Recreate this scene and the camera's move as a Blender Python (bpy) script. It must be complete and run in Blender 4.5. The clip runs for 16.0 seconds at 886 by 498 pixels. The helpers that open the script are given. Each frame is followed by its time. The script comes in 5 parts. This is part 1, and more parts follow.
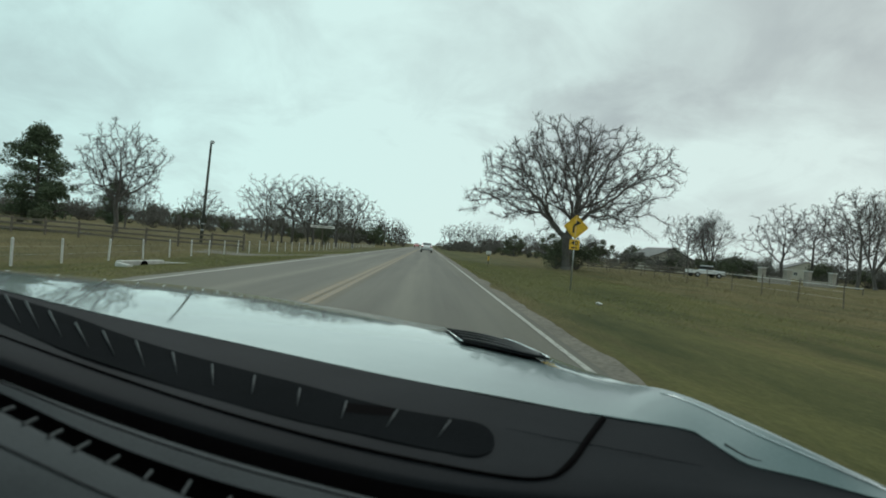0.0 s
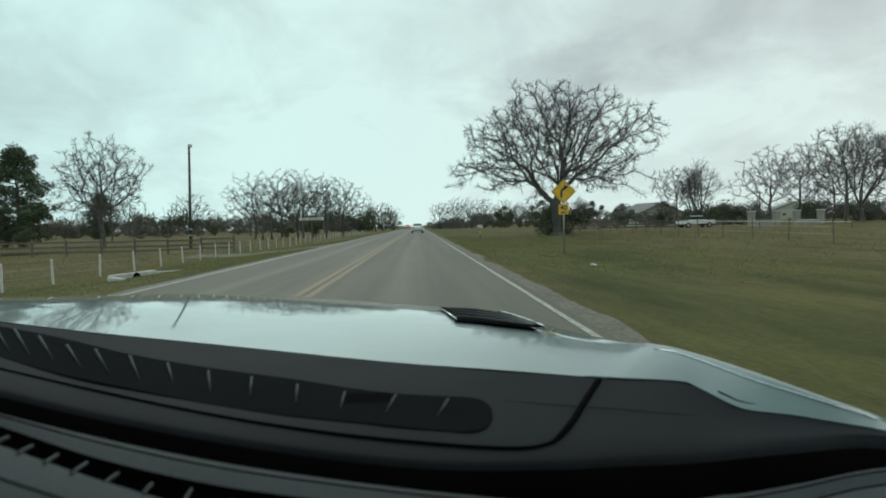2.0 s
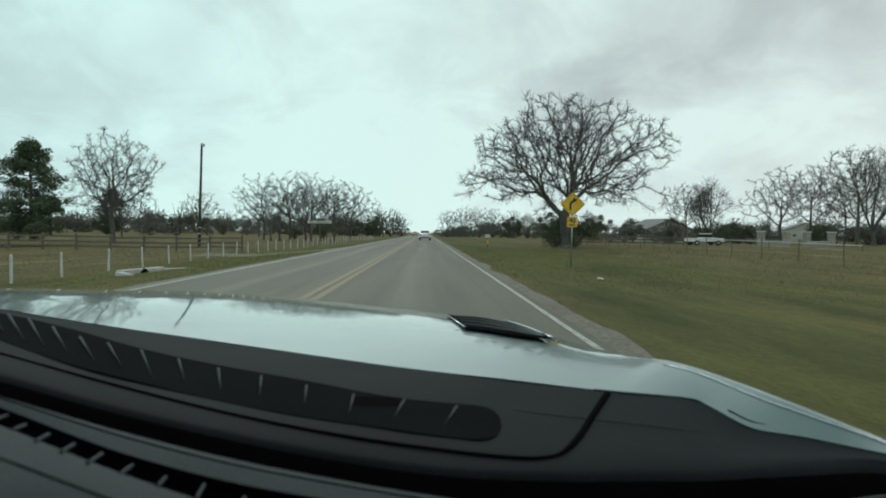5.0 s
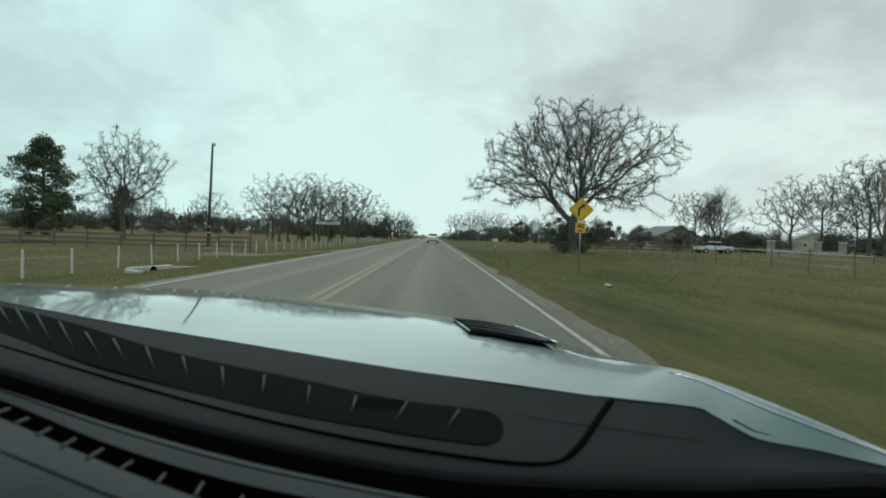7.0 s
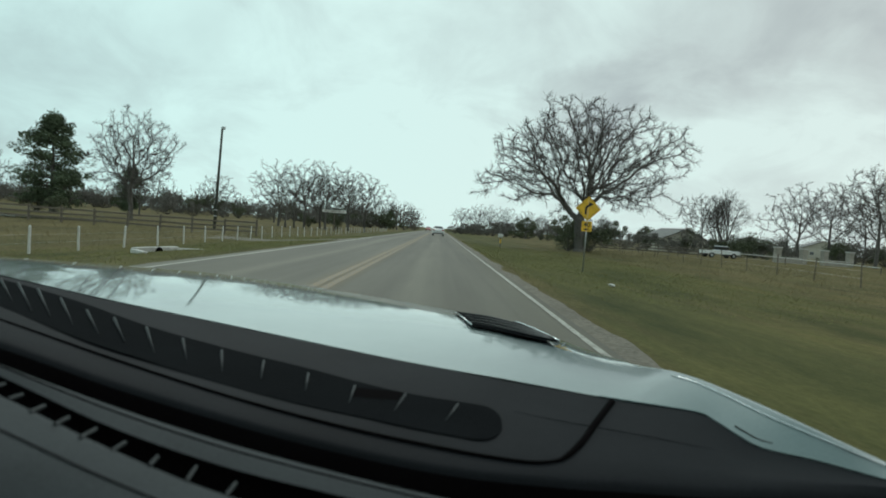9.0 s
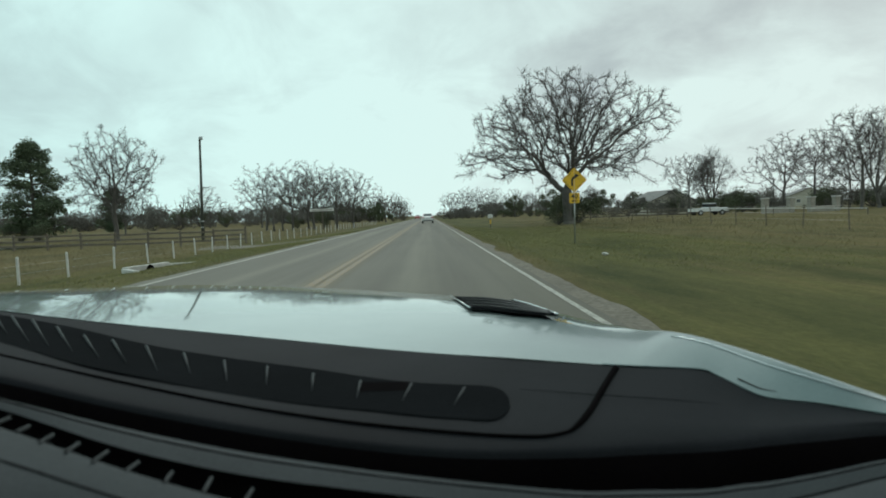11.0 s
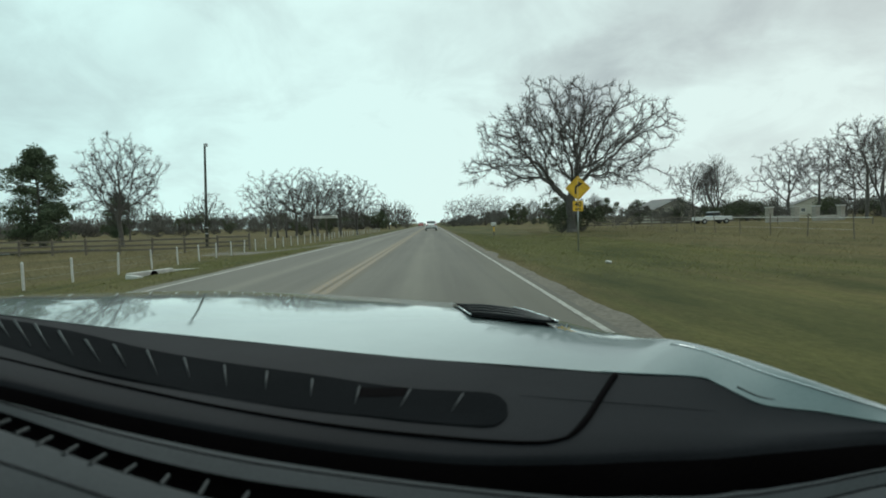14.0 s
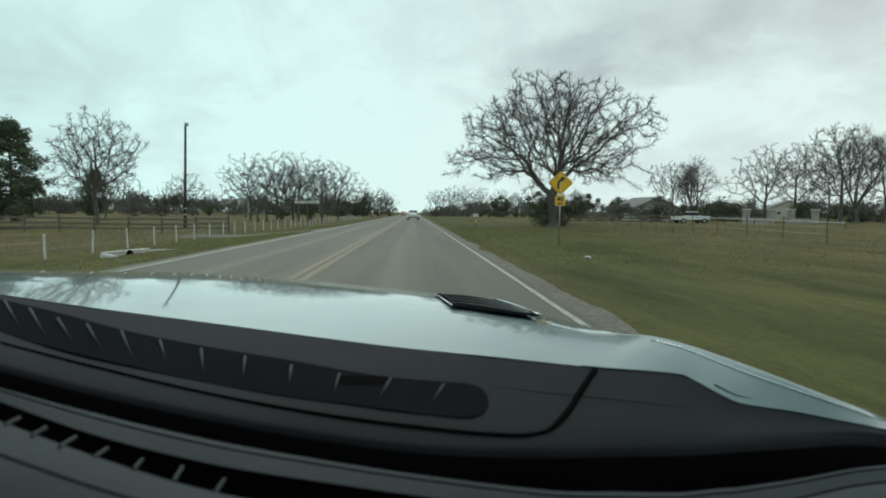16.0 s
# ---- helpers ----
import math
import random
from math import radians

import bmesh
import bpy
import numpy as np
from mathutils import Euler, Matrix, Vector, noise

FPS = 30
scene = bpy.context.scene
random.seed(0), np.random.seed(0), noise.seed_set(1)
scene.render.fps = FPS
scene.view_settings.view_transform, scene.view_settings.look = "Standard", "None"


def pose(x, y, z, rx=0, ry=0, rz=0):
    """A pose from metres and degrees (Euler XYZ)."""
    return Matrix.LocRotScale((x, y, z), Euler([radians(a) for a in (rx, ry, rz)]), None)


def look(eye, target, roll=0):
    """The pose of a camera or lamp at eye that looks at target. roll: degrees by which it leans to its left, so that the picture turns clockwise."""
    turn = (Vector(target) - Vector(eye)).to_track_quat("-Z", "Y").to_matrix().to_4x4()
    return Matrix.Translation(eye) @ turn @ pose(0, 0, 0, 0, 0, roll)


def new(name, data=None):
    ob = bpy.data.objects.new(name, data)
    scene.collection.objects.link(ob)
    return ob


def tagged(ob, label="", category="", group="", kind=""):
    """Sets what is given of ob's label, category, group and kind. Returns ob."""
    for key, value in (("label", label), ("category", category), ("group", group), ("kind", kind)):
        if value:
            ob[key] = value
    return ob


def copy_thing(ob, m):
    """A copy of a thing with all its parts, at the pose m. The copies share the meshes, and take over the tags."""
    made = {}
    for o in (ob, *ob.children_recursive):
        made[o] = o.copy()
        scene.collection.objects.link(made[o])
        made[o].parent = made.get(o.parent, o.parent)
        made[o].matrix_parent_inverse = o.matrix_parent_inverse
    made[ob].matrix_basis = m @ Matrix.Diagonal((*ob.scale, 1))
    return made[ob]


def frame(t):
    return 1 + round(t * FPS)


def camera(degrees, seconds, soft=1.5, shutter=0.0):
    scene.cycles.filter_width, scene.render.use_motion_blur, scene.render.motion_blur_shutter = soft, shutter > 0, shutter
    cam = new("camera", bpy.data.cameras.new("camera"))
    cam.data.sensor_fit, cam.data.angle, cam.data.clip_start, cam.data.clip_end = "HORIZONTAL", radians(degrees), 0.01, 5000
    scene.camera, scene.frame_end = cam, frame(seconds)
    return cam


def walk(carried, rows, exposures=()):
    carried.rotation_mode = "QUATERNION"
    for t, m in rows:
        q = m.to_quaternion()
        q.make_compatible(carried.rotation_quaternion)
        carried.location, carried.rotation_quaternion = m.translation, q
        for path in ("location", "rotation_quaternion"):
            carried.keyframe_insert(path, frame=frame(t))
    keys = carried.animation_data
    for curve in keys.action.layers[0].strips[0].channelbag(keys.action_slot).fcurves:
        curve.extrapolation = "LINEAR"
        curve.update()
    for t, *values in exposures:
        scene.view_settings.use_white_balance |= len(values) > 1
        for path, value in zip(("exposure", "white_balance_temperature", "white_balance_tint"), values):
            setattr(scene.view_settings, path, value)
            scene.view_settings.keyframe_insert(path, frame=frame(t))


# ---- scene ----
cam = camera(75.0, 16.0, soft=1.8)
cam.data.dof.use_dof, cam.data.dof.focus_distance, cam.data.dof.aperture_fstop = True, 20.0, 7.0
PATH = [
    (0, -0.0075, -0.0005, 1.1482, 89.72, -4.67, -1.528),
    (0.5, -0.0061, -0.0001, 1.1489, 89.668, -2.638, -1.288),
    (1, 0.0011, 0.0004, 1.149, 89.111, -1.306, -1.63),
    (1.5, 0.0025, -0.0051, 1.1527, 88.516, -0.873, -2.017),
    (2, 0.0074, -0.0031, 1.1525, 87.6, 1.61, -2.444),
    (2.5, -0.0018, -0.0001, 1.1517, 87.519, 0.199, -2.552),
    (3, -0.0011, -0.002, 1.151, 87.664, -1.394, -2.421),
    (3.5, -0.0016, -0.0003, 1.1492, 87.852, -1.006, -2.428),
    (4, -0.0018, -0.0011, 1.1495, 88.012, -0.678, -2.015),
    (6.5, -0.0037, -0.0116, 1.1538, 88.75, -1.15, -1.006),
    (7, 0.0004, -0.0042, 1.1507, 88.704, -1.642, -0.915),
    (7.5, 0.0005, -0.0016, 1.1517, 88.488, -0.355, -0.65),
    (8, 0.0002, 0.0034, 1.1514, 88.023, 0.155, -0.433),
    (8.5, -0.0029, -0.001, 1.1542, 87.968, -1.814, 0.042),
    (9, -0.0001, 0.005, 1.1494, 87.972, -4.012, -0.36),
    (11.5, 0.0025, 0.0024, 1.1501, 86.488, 3.162, -1.256),
    (12, 0.0081, -0.0005, 1.1517, 86.638, 3.081, -0.676),
    (12.5, 0.0067, -0.0019, 1.1504, 87.189, 2.652, -0.654),
    (13, 0.0079, -0.0006, 1.1498, 87.288, 1.201, -0.752),
    (13.5, 0.0085, -0.0016, 1.1501, 87.266, 2.541, -0.652),
    (14, 0.0067, 0, 1.1484, 87.385, 1.854, -1.09),
    (14.5, 0.0095, 0.0077, 1.1456, 87.108, 1.78, -1.334),
    (15, 0.0062, 0.0007, 1.1511, 86.601, 2.967, -1.77),
    (15.5, 0.0022, 0.0068, 1.147, 86.771, 1.582, -2.114),
    (16, 0.0012, 0.0074, 1.1471, 86.378, -0.278, -2.857),
]
walk(cam, [(t, pose(x, y, z, rx, ry, rz)) for t, x, y, z, rx, ry, rz in PATH],
     [(0.0, 0.0), (2.0, 0.05), (4.0, 0.07), (9.0, 0.04), (11.5, 0.10), (16.0, 0.12)])

# ---- world and sun: a closed, uneven overcast ----
world = bpy.data.worlds.new("overcast_sky")
scene.world = world
world.use_nodes = True

CLOUD_SHIFT = (-3.6, 1.9, 5.0)


def build_sky():
    nt = world.node_tree
    nt.nodes.clear()
    N, L = nt.nodes.new, nt.links.new
    out, bg = N("ShaderNodeOutputWorld"), N("ShaderNodeBackground")
    sky = N("ShaderNodeTexSky")
    sky.sky_type, sky.sun_disc = "NISHITA", False
    sky.sun_elevation, sky.sun_rotation = radians(38), radians(-12)
    dim = N("ShaderNodeVectorMath")
    dim.operation = "SCALE"
    dim.inputs["Scale"].default_value = 0.06
    L(sky.outputs[0], dim.inputs[0])
    tc, sep = N("ShaderNodeTexCoord"), N("ShaderNodeSeparateXYZ")
    L(tc.outputs["Generated"], sep.inputs[0])

    def math_node(op, a, b=None, clamp=False):
        m = N("ShaderNodeMath")
        m.operation, m.use_clamp = op, clamp
        m.inputs[2].default_value = 0.5
        for i, v in enumerate((a, b)):
            if v is None:
                continue
            if isinstance(v, (int, float)):
                m.inputs[i].default_value = v
            else:
                L(v, m.inputs[i])
        return m.outputs[0]

    # the cloud deck as a plane overhead
    lift = math_node("ADD", math_node("ABSOLUTE", sep.outputs[2]), 0.42)
    comb = N("ShaderNodeCombineXYZ")
    L(math_node("DIVIDE", sep.outputs[0], lift), comb.inputs[0])
    L(math_node("DIVIDE", sep.outputs[1], lift), comb.inputs[1])
    comb.inputs[2].default_value = 3.7

    def cloud(scale, detail, rough, lo, hi, warp, z):
        n = N("ShaderNodeTexNoise")
        n.inputs["Scale"].default_value, n.inputs["Detail"].default_value = scale, detail
        n.inputs["Roughness"].default_value, n.inputs["Distortion"].default_value = rough, warp
        add = N("ShaderNodeVectorMath")
        add.operation = "ADD"
        add.inputs[1].default_value = z
        L(comb.outputs[0], add.inputs[0])
        L(add.outputs[0], n.inputs["Vector"])
        r = N("ShaderNodeMapRange")
        r.interpolation_type = "SMOOTHSTEP"
        r.inputs["From Min"].default_value, r.inputs["From Max"].default_value = lo, hi
        L(n.outputs[0], r.inputs["Value"])
        return r.outputs[0]

    big = cloud(1.5, 5, 0.55, 0.30, 0.70, 0.3, CLOUD_SHIFT)
    small = cloud(3.6, 7, 0.60, 0.30, 0.70, 0.5, (7.1, 2.2, 0.4))

    # slow billowing that frays the edges of the cloud masses
    fray = N("ShaderNodeTexNoise")
    fray.inputs["Scale"].default_value, fray.inputs["Detail"].default_value, fray.inputs["Roughness"].default_value = 3.4, 6, 0.58
    L(tc.outputs["Generated"], fray.inputs["Vector"])
    off = N("ShaderNodeVectorMath")
    off.operation, off.inputs[1].default_value, off.inputs[2].default_value = "MULTIPLY_ADD", (0.34, 0.34, 0.26), (-0.17, -0.17, -0.13)
    L(fray.outputs["Color"], off.inputs[0])
    frayed = N("ShaderNodeVectorMath")
    frayed.operation = "ADD"
    L(tc.outputs["Generated"], frayed.inputs[0])
    L(off.outputs[0], frayed.inputs[1])

    def mass(side, rise, wide, tall, tilt, hard=0.0):
        """A cloud mass in the direction given, in degrees: 1 in its middle, 0 outside."""
        mp = N("ShaderNodeMapping")
        mp.vector_type = "TEXTURE"
        a, h = radians(side), radians(rise)
        mp.inputs["Location"].default_value = (math.sin(a) * math.cos(h), math.cos(a) * math.cos(h), math.sin(h))
        mp.inputs["Rotation"].default_value = (0, radians(-tilt), radians(-side))
        mp.inputs["Scale"].default_value = (radians(wide), radians(70), radians(tall))
        L(frayed.outputs[0], mp.inputs[0])
        size = N("ShaderNodeVectorMath")
        size.operation = "LENGTH"
        L(mp.outputs[0], size.inputs[0])
        r = N("ShaderNodeMapRange")
        r.interpolation_type = "SMOOTHSTEP"
        r.inputs["From Min"].default_value, r.inputs["From Max"].default_value = 1.0, hard
        L(size.outputs["Value"], r.inputs["Value"])
        return r.outputs[0]

    k = math_node("ADD", math_node("MULTIPLY", big, 0.30), math_node("MULTIPLY", small, 0.30))
    k = math_node("ADD", k, 0.43)
    # bright thin deck ahead, a grey bank rising to the right of it, bright breaks beyond, a dull bank to the left
    for amount, where in (
        (0.46, (-5, 8, 22, 20, 0)),
        (-0.38, (14, 12, 12, 5.0, 22, 0.3)),
        (-0.28, (27, 21, 22, 8, 14, 0.3)),
        (0.34, (27, 9, 15, 4.5, 24)),
        (0.28, (37, 8, 9, 5, 10)),
        (-0.16, (-22, 14, 8, 7, 0)),
        (-0.20, (-42, 8, 16, 14, 0)),
    ):
        k = math_node("ADD", k, math_node("MULTIPLY", mass(*where), amount))
    low = math_node("SUBTRACT", 1.0, math_node("MULTIPLY", math_node("ABSOLUTE", sep.outputs[2]), 6.0), True)
    k = math_node("ADD", k, math_node("MULTIPLY", low, 0.14), True)
    ramp = N("ShaderNodeValToRGB")
    e = ramp.color_ramp.elements
    e[0].position, e[0].color = 0.0, (0.34, 0.40, 0.42, 1)
    e[1].position, e[1].color = 1.0, (0.71, 0.90, 0.86, 1)
    mid = ramp.color_ramp.elements.new(0.5)
    mid.color = (0.53, 0.64, 0.63, 1)
    L(k, ramp.inputs[0])
    # windscreen tint put into the sky colour: bluer at the left, greyer at the right
    cast = N("ShaderNodeValToRGB")
    e = cast.color_ramp.elements
    e[0].position, e[0].color = 0.2, (0.885, 1.0, 1.01, 1)
    e[1].position, e[1].color = 0.8, (1.0, 0.94, 0.945, 1)
    L(math_node("MULTIPLY_ADD", sep.outputs[0], 0.5), cast.inputs[0])
    tint = N("ShaderNodeMix")
    tint.data_type, tint.blend_type = "RGBA", "MULTIPLY"
    tint.inputs[0].default_value = 1.0
    L(ramp.outputs[0], tint.inputs[6])
    L(cast.outputs[0], tint.inputs[7])
    mix = N("ShaderNodeMix")
    mix.data_type = "RGBA"
    mix.inputs[0].default_value = 0.97
    L(dim.outputs[0], mix.inputs[6])
    L(tint.outputs[2], mix.inputs[7])
    L(mix.outputs[2], bg.inputs[0])
    bg.inputs[1].default_value = 1.0
    L(bg.outputs[0], out.inputs[0])


build_sky()
sun = new("sun", bpy.data.lights.new("sun", "SUN"))
sun.data.energy, sun.data.angle, sun.data.color = 0.6, radians(25), (1.0, 0.97, 0.92)
sun.matrix_world = look((0, 0, 60), (0.20 * 20, -0.93 * 20, 60 - 0.75 * 20))


# ---- materials ----
def material(name, build):
    m = bpy.data.materials.new(name)
    m.use_nodes = True
    nt = m.node_tree
    p = nt.nodes["Principled BSDF"]
    build(nt, p)
    return m


def noise_node(nt, scale, detail=4, rough=0.6, stretch=(1, 1, 1), coord="Object"):
    tc, mp, n = nt.nodes.new("ShaderNodeTexCoord"), nt.nodes.new("ShaderNodeMapping"), nt.nodes.new("ShaderNodeTexNoise")
    mp.inputs["Scale"].default_value = stretch
    n.inputs["Scale"].default_value, n.inputs["Detail"].default_value, n.inputs["Roughness"].default_value = scale, detail, rough
    nt.links.new(tc.outputs[coord], mp.inputs[0])
    nt.links.new(mp.outputs[0], n.inputs["Vector"])
    return n.outputs[0]


def ramp_node(nt, fac, stops):
    r = nt.nodes.new("ShaderNodeValToRGB")
    e = r.color_ramp.elements
    while len(e) < len(stops):
        e.new(0.5)
    for el, (pos, col) in zip(e, stops):
        el.position, el.color = pos, (*col, 1)
    nt.links.new(fac, r.inputs[0])
    return r.outputs[0]


def mix_node(nt, fac, a, b, mode="MIX"):
    m = nt.nodes.new("ShaderNodeMix")
    m.data_type, m.blend_type = "RGBA", mode
    for socket, v in ((m.inputs[0], fac), (m.inputs[6], a), (m.inputs[7], b)):
        if isinstance(v, (int, float)):
            socket.default_value = v
        elif isinstance(v, tuple):
            socket.default_value = (*v, 1)
        else:
            nt.links.new(v, socket)
    return m.outputs[2]


def bump_node(nt, p, height, strength, distance):
    b = nt.nodes.new("ShaderNodeBump")
    b.inputs["Strength"].default_value, b.inputs["Distance"].default_value = strength, distance
    nt.links.new(height, b.inputs["Height"])
    nt.links.new(b.outputs[0], p.inputs["Normal"])


def two_scale(name, dark, light, rough=0.8, fine=40.0, coarse=3.0, bump=0.3, depth=0.004, metal=0.0, coat=0.0, spec=0.5, stretch=(1, 1, 1)):
    """A surface with grain at a fine scale and stains at a coarse one."""
    def build(nt, p):
        f = noise_node(nt, fine, 5, 0.65, stretch)
        c = noise_node(nt, coarse, 4, 0.6, stretch)
        col = ramp_node(nt, f, [(0.25, dark), (0.75, light)])
        stain = ramp_node(nt, c, [(0.3, (0.78, 0.78, 0.78)), (0.7, (1.12, 1.12, 1.12))])
        nt.links.new(mix_node(nt, 1.0, col, stain, "MULTIPLY"), p.inputs["Base Color"])
        p.inputs["Roughness"].default_value, p.inputs["Metallic"].default_value = rough, metal
        p.inputs["Coat Weight"].default_value, p.inputs["Specular IOR Level"].default_value = coat, spec
        p.inputs["Coat Roughness"].default_value = 0.03
        if bump:
            bump_node(nt, p, f, bump, depth)
    return material(name, build)


def build_asphalt(nt, p):
    grain = noise_node(nt, 55, 4, 0.7)
    streak = noise_node(nt, 1.0, 5, 0.55, (1.6, 0.03, 1))
    patch = noise_node(nt, 0.35, 4, 0.6, (1, 0.25, 1))
    col = ramp_node(nt, grain, [(0.25, (0.086, 0.082, 0.064)), (0.75, (0.165, 0.158, 0.128))])
    col = mix_node(nt, 1.0, col, ramp_node(nt, streak, [(0.3, (0.80, 0.80, 0.79)), (0.72, (1.22, 1.22, 1.20))]), "MULTIPLY")
    col = mix_node(nt, 1.0, col, ramp_node(nt, patch, [(0.35, (0.9, 0.9, 0.9)), (0.7, (1.1, 1.1, 1.08))]), "MULTIPLY")
    # worn wheel tracks, polished and a little lighter
    tc, sep = nt.nodes.new("ShaderNodeTexCoord"), nt.nodes.new("ShaderNodeSeparateXYZ")
    nt.links.new(tc.outputs["Object"], sep.inputs[0])
    w = nt.nodes.new("ShaderNodeMath")
    w.operation = "SINE"
    s = nt.nodes.new("ShaderNodeMath")
    s.operation, s.inputs[1].default_value, s.inputs[2].default_value = "MULTIPLY_ADD", 2 * math.pi / 1.9, 2.4
    nt.links.new(sep.outputs[0], s.inputs[0])
    nt.links.new(s.outputs[0], w.inputs[0])
    track = ramp_node(nt, w.outputs[0], [(0.0, (0.90, 0.90, 0.90)), (0.9, (1.14, 1.14, 1.13))])
    col = mix_node(nt, 1.0, col, track, "MULTIPLY")
    # ochre smear of old paint round the centre lines
    off = nt.nodes.new("ShaderNodeMath")
    off.operation, off.inputs[1].default_value = "ADD", 2.0
    nt.links.new(sep.outputs[0], off.inputs[0])
    away = nt.nodes.new("ShaderNodeMath")
    away.operation = "ABSOLUTE"
    nt.links.new(off.outputs[0], away.inputs[0])
    smear = ramp_node(nt, away.outputs[0], [(0.06, (0.62,) * 3), (0.20, (0.40,) * 3), (0.42, (0.0,) * 3)])
    nt.links.new(mix_node(nt, smear, col, (0.128, 0.098, 0.046)), p.inputs["Base Color"])
    p.inputs["Roughness"].default_value, p.inputs["Specular IOR Level"].default_value = 0.75, 0.3
    bump_node(nt, p, grain, 0.35, 0.006)


def build_paint_line(light, bare=0.40):
    def build(nt, p):
        worn = noise_node(nt, 30, 6, 0.75, (1, 0.3, 1))
        nt.links.new(ramp_node(nt, worn, [(bare, (0.108, 0.101, 0.080)), (bare + 0.2, light)]), p.inputs["Base Color"])
        p.inputs["Roughness"].default_value = 0.65
    return build


def build_grass(nt, p):
    fine = noise_node(nt, 14, 6, 0.75, (1, 0.55, 1))
    mid = noise_node(nt, 0.9, 6, 0.7, (1, 0.10, 1))
    broad = noise_node(nt, 0.09, 4, 0.6, (1.6, 0.6, 1))
    green = ramp_node(nt, fine, [(0.25, (0.057, 0.059, 0.021)), (0.55, (0.090, 0.089, 0.034)), (0.8, (0.128, 0.118, 0.050))])
    dry = ramp_node(nt, fine, [(0.25, (0.086, 0.068, 0.030)), (0.55, (0.134, 0.108, 0.050)), (0.8, (0.192, 0.157, 0.078))])
    tc, sep = nt.nodes.new("ShaderNodeTexCoord"), nt.nodes.new("ShaderNodeSeparateXYZ")
    nt.links.new(tc.outputs["Object"], sep.inputs[0])
    # unmown ground away from the road is drier
    a = nt.nodes.new("ShaderNodeMath")
    a.operation = "ABSOLUTE"
    nt.links.new(sep.outputs[0], a.inputs[0])
    a30 = nt.nodes.new("ShaderNodeMath")
    a30.operation, a30.inputs[1].default_value = "DIVIDE", 30.0
    nt.links.new(a.outputs[0], a30.inputs[0])
    zone = ramp_node(nt, a30.outputs[0], [(0.07, (0.57,) * 3), (0.12, (0.28,) * 3), (0.26, (0.36,) * 3), (0.46, (0.52,) * 3), (0.8, (0.65,) * 3)])
    far = nt.nodes.new("ShaderNodeMapRange")
    nt.links.new(zone, far.inputs["Value"])
    far.inputs["To Min"].default_value, far.inputs["To Max"].default_value = -0.5, 0.5
    m = nt.nodes.new("ShaderNodeMath")
    m.operation = "ADD"
    nt.links.new(mid, m.inputs[0])
    nt.links.new(far.outputs[0], m.inputs[1])
    m2 = nt.nodes.new("ShaderNodeMath")
    m2.operation = "MULTIPLY_ADD"
    m2.inputs[1].default_value, m2.inputs[2].default_value = 0.6, -0.28
    nt.links.new(broad, m2.inputs[0])
    m3 = nt.nodes.new("ShaderNodeMath")
    m3.operation = "ADD"
    nt.links.new(m.outputs[0], m3.inputs[0])
    nt.links.new(m2.outputs[0], m3.inputs[1])
    k = ramp_node(nt, m3.outputs[0], [(0.36, (0, 0, 0)), (0.64, (1, 1, 1))])
    streak = ramp_node(nt, noise_node(nt, 1.3, 6, 0.7, (1, 0.14, 1)), [(0.3, (0.76, 0.78, 0.76)), (0.7, (1.2, 1.18, 1.16))])
    clump = ramp_node(nt, noise_node(nt, 0.32, 7, 0.68, (1, 0.45, 1)), [(0.34, (0.60, 0.66, 0.62)), (0.5, (0.98, 0.98, 0.96)), (0.68, (1.32, 1.25, 1.2))])
    col = mix_node(nt, 1.0, mix_node(nt, k, green, dry), streak, "MULTIPLY")
    col = mix_node(nt, 1.0, col, clump, "MULTIPLY")
    nt.links.new(col, p.inputs["Base Color"])
    p.inputs["Roughness"].default_value, p.inputs["Specular IOR Level"].default_value = 0.95, 0.1
    bump_node(nt, p, fine, 0.4, 0.04)


def build_island(dark, light, rough=0.9):
    def build(nt, p):
        g = nt.nodes.new("ShaderNodeNewGeometry")
        nt.links.new(ramp_node(nt, g.outputs["Random Per Island"], [(0.0, dark), (1.0, light)]), p.inputs["Base Color"])
        p.inputs["Roughness"].default_value, p.inputs["Specular IOR Level"].default_value = rough, 0.15
    return build


def build_car_paint(nt, p):
    flake = noise_node(nt, 900, 2, 0.5)
    film = noise_node(nt, 6, 5, 0.6)
    nt.links.new(ramp_node(nt, flake, [(0.3, (0.128, 0.170, 0.176)), (0.7, (0.182, 0.234, 0.242))]), p.inputs["Base Color"])
    p.inputs["Metallic"].default_value = 0.35
    nt.links.new(ramp_node(nt, film, [(0.3, (0.50, 0.50, 0.50)), (0.7, (0.58, 0.58, 0.58))]), p.inputs["Roughness"])
    p.inputs["Coat Weight"].default_value, p.inputs["Coat Roughness"].default_value = 1.0, 0.04
    p.inputs["Coat Tint"].default_value = (0.97, 1.0, 0.98, 1)


def plain(name, col, rough=0.5, metal=0.0, coat=0.0):
    return two_scale(name, tuple(c * 0.88 for c in col), tuple(c * 1.1 for c in col), rough, 60, 4, 0.08, 0.001, metal, coat)


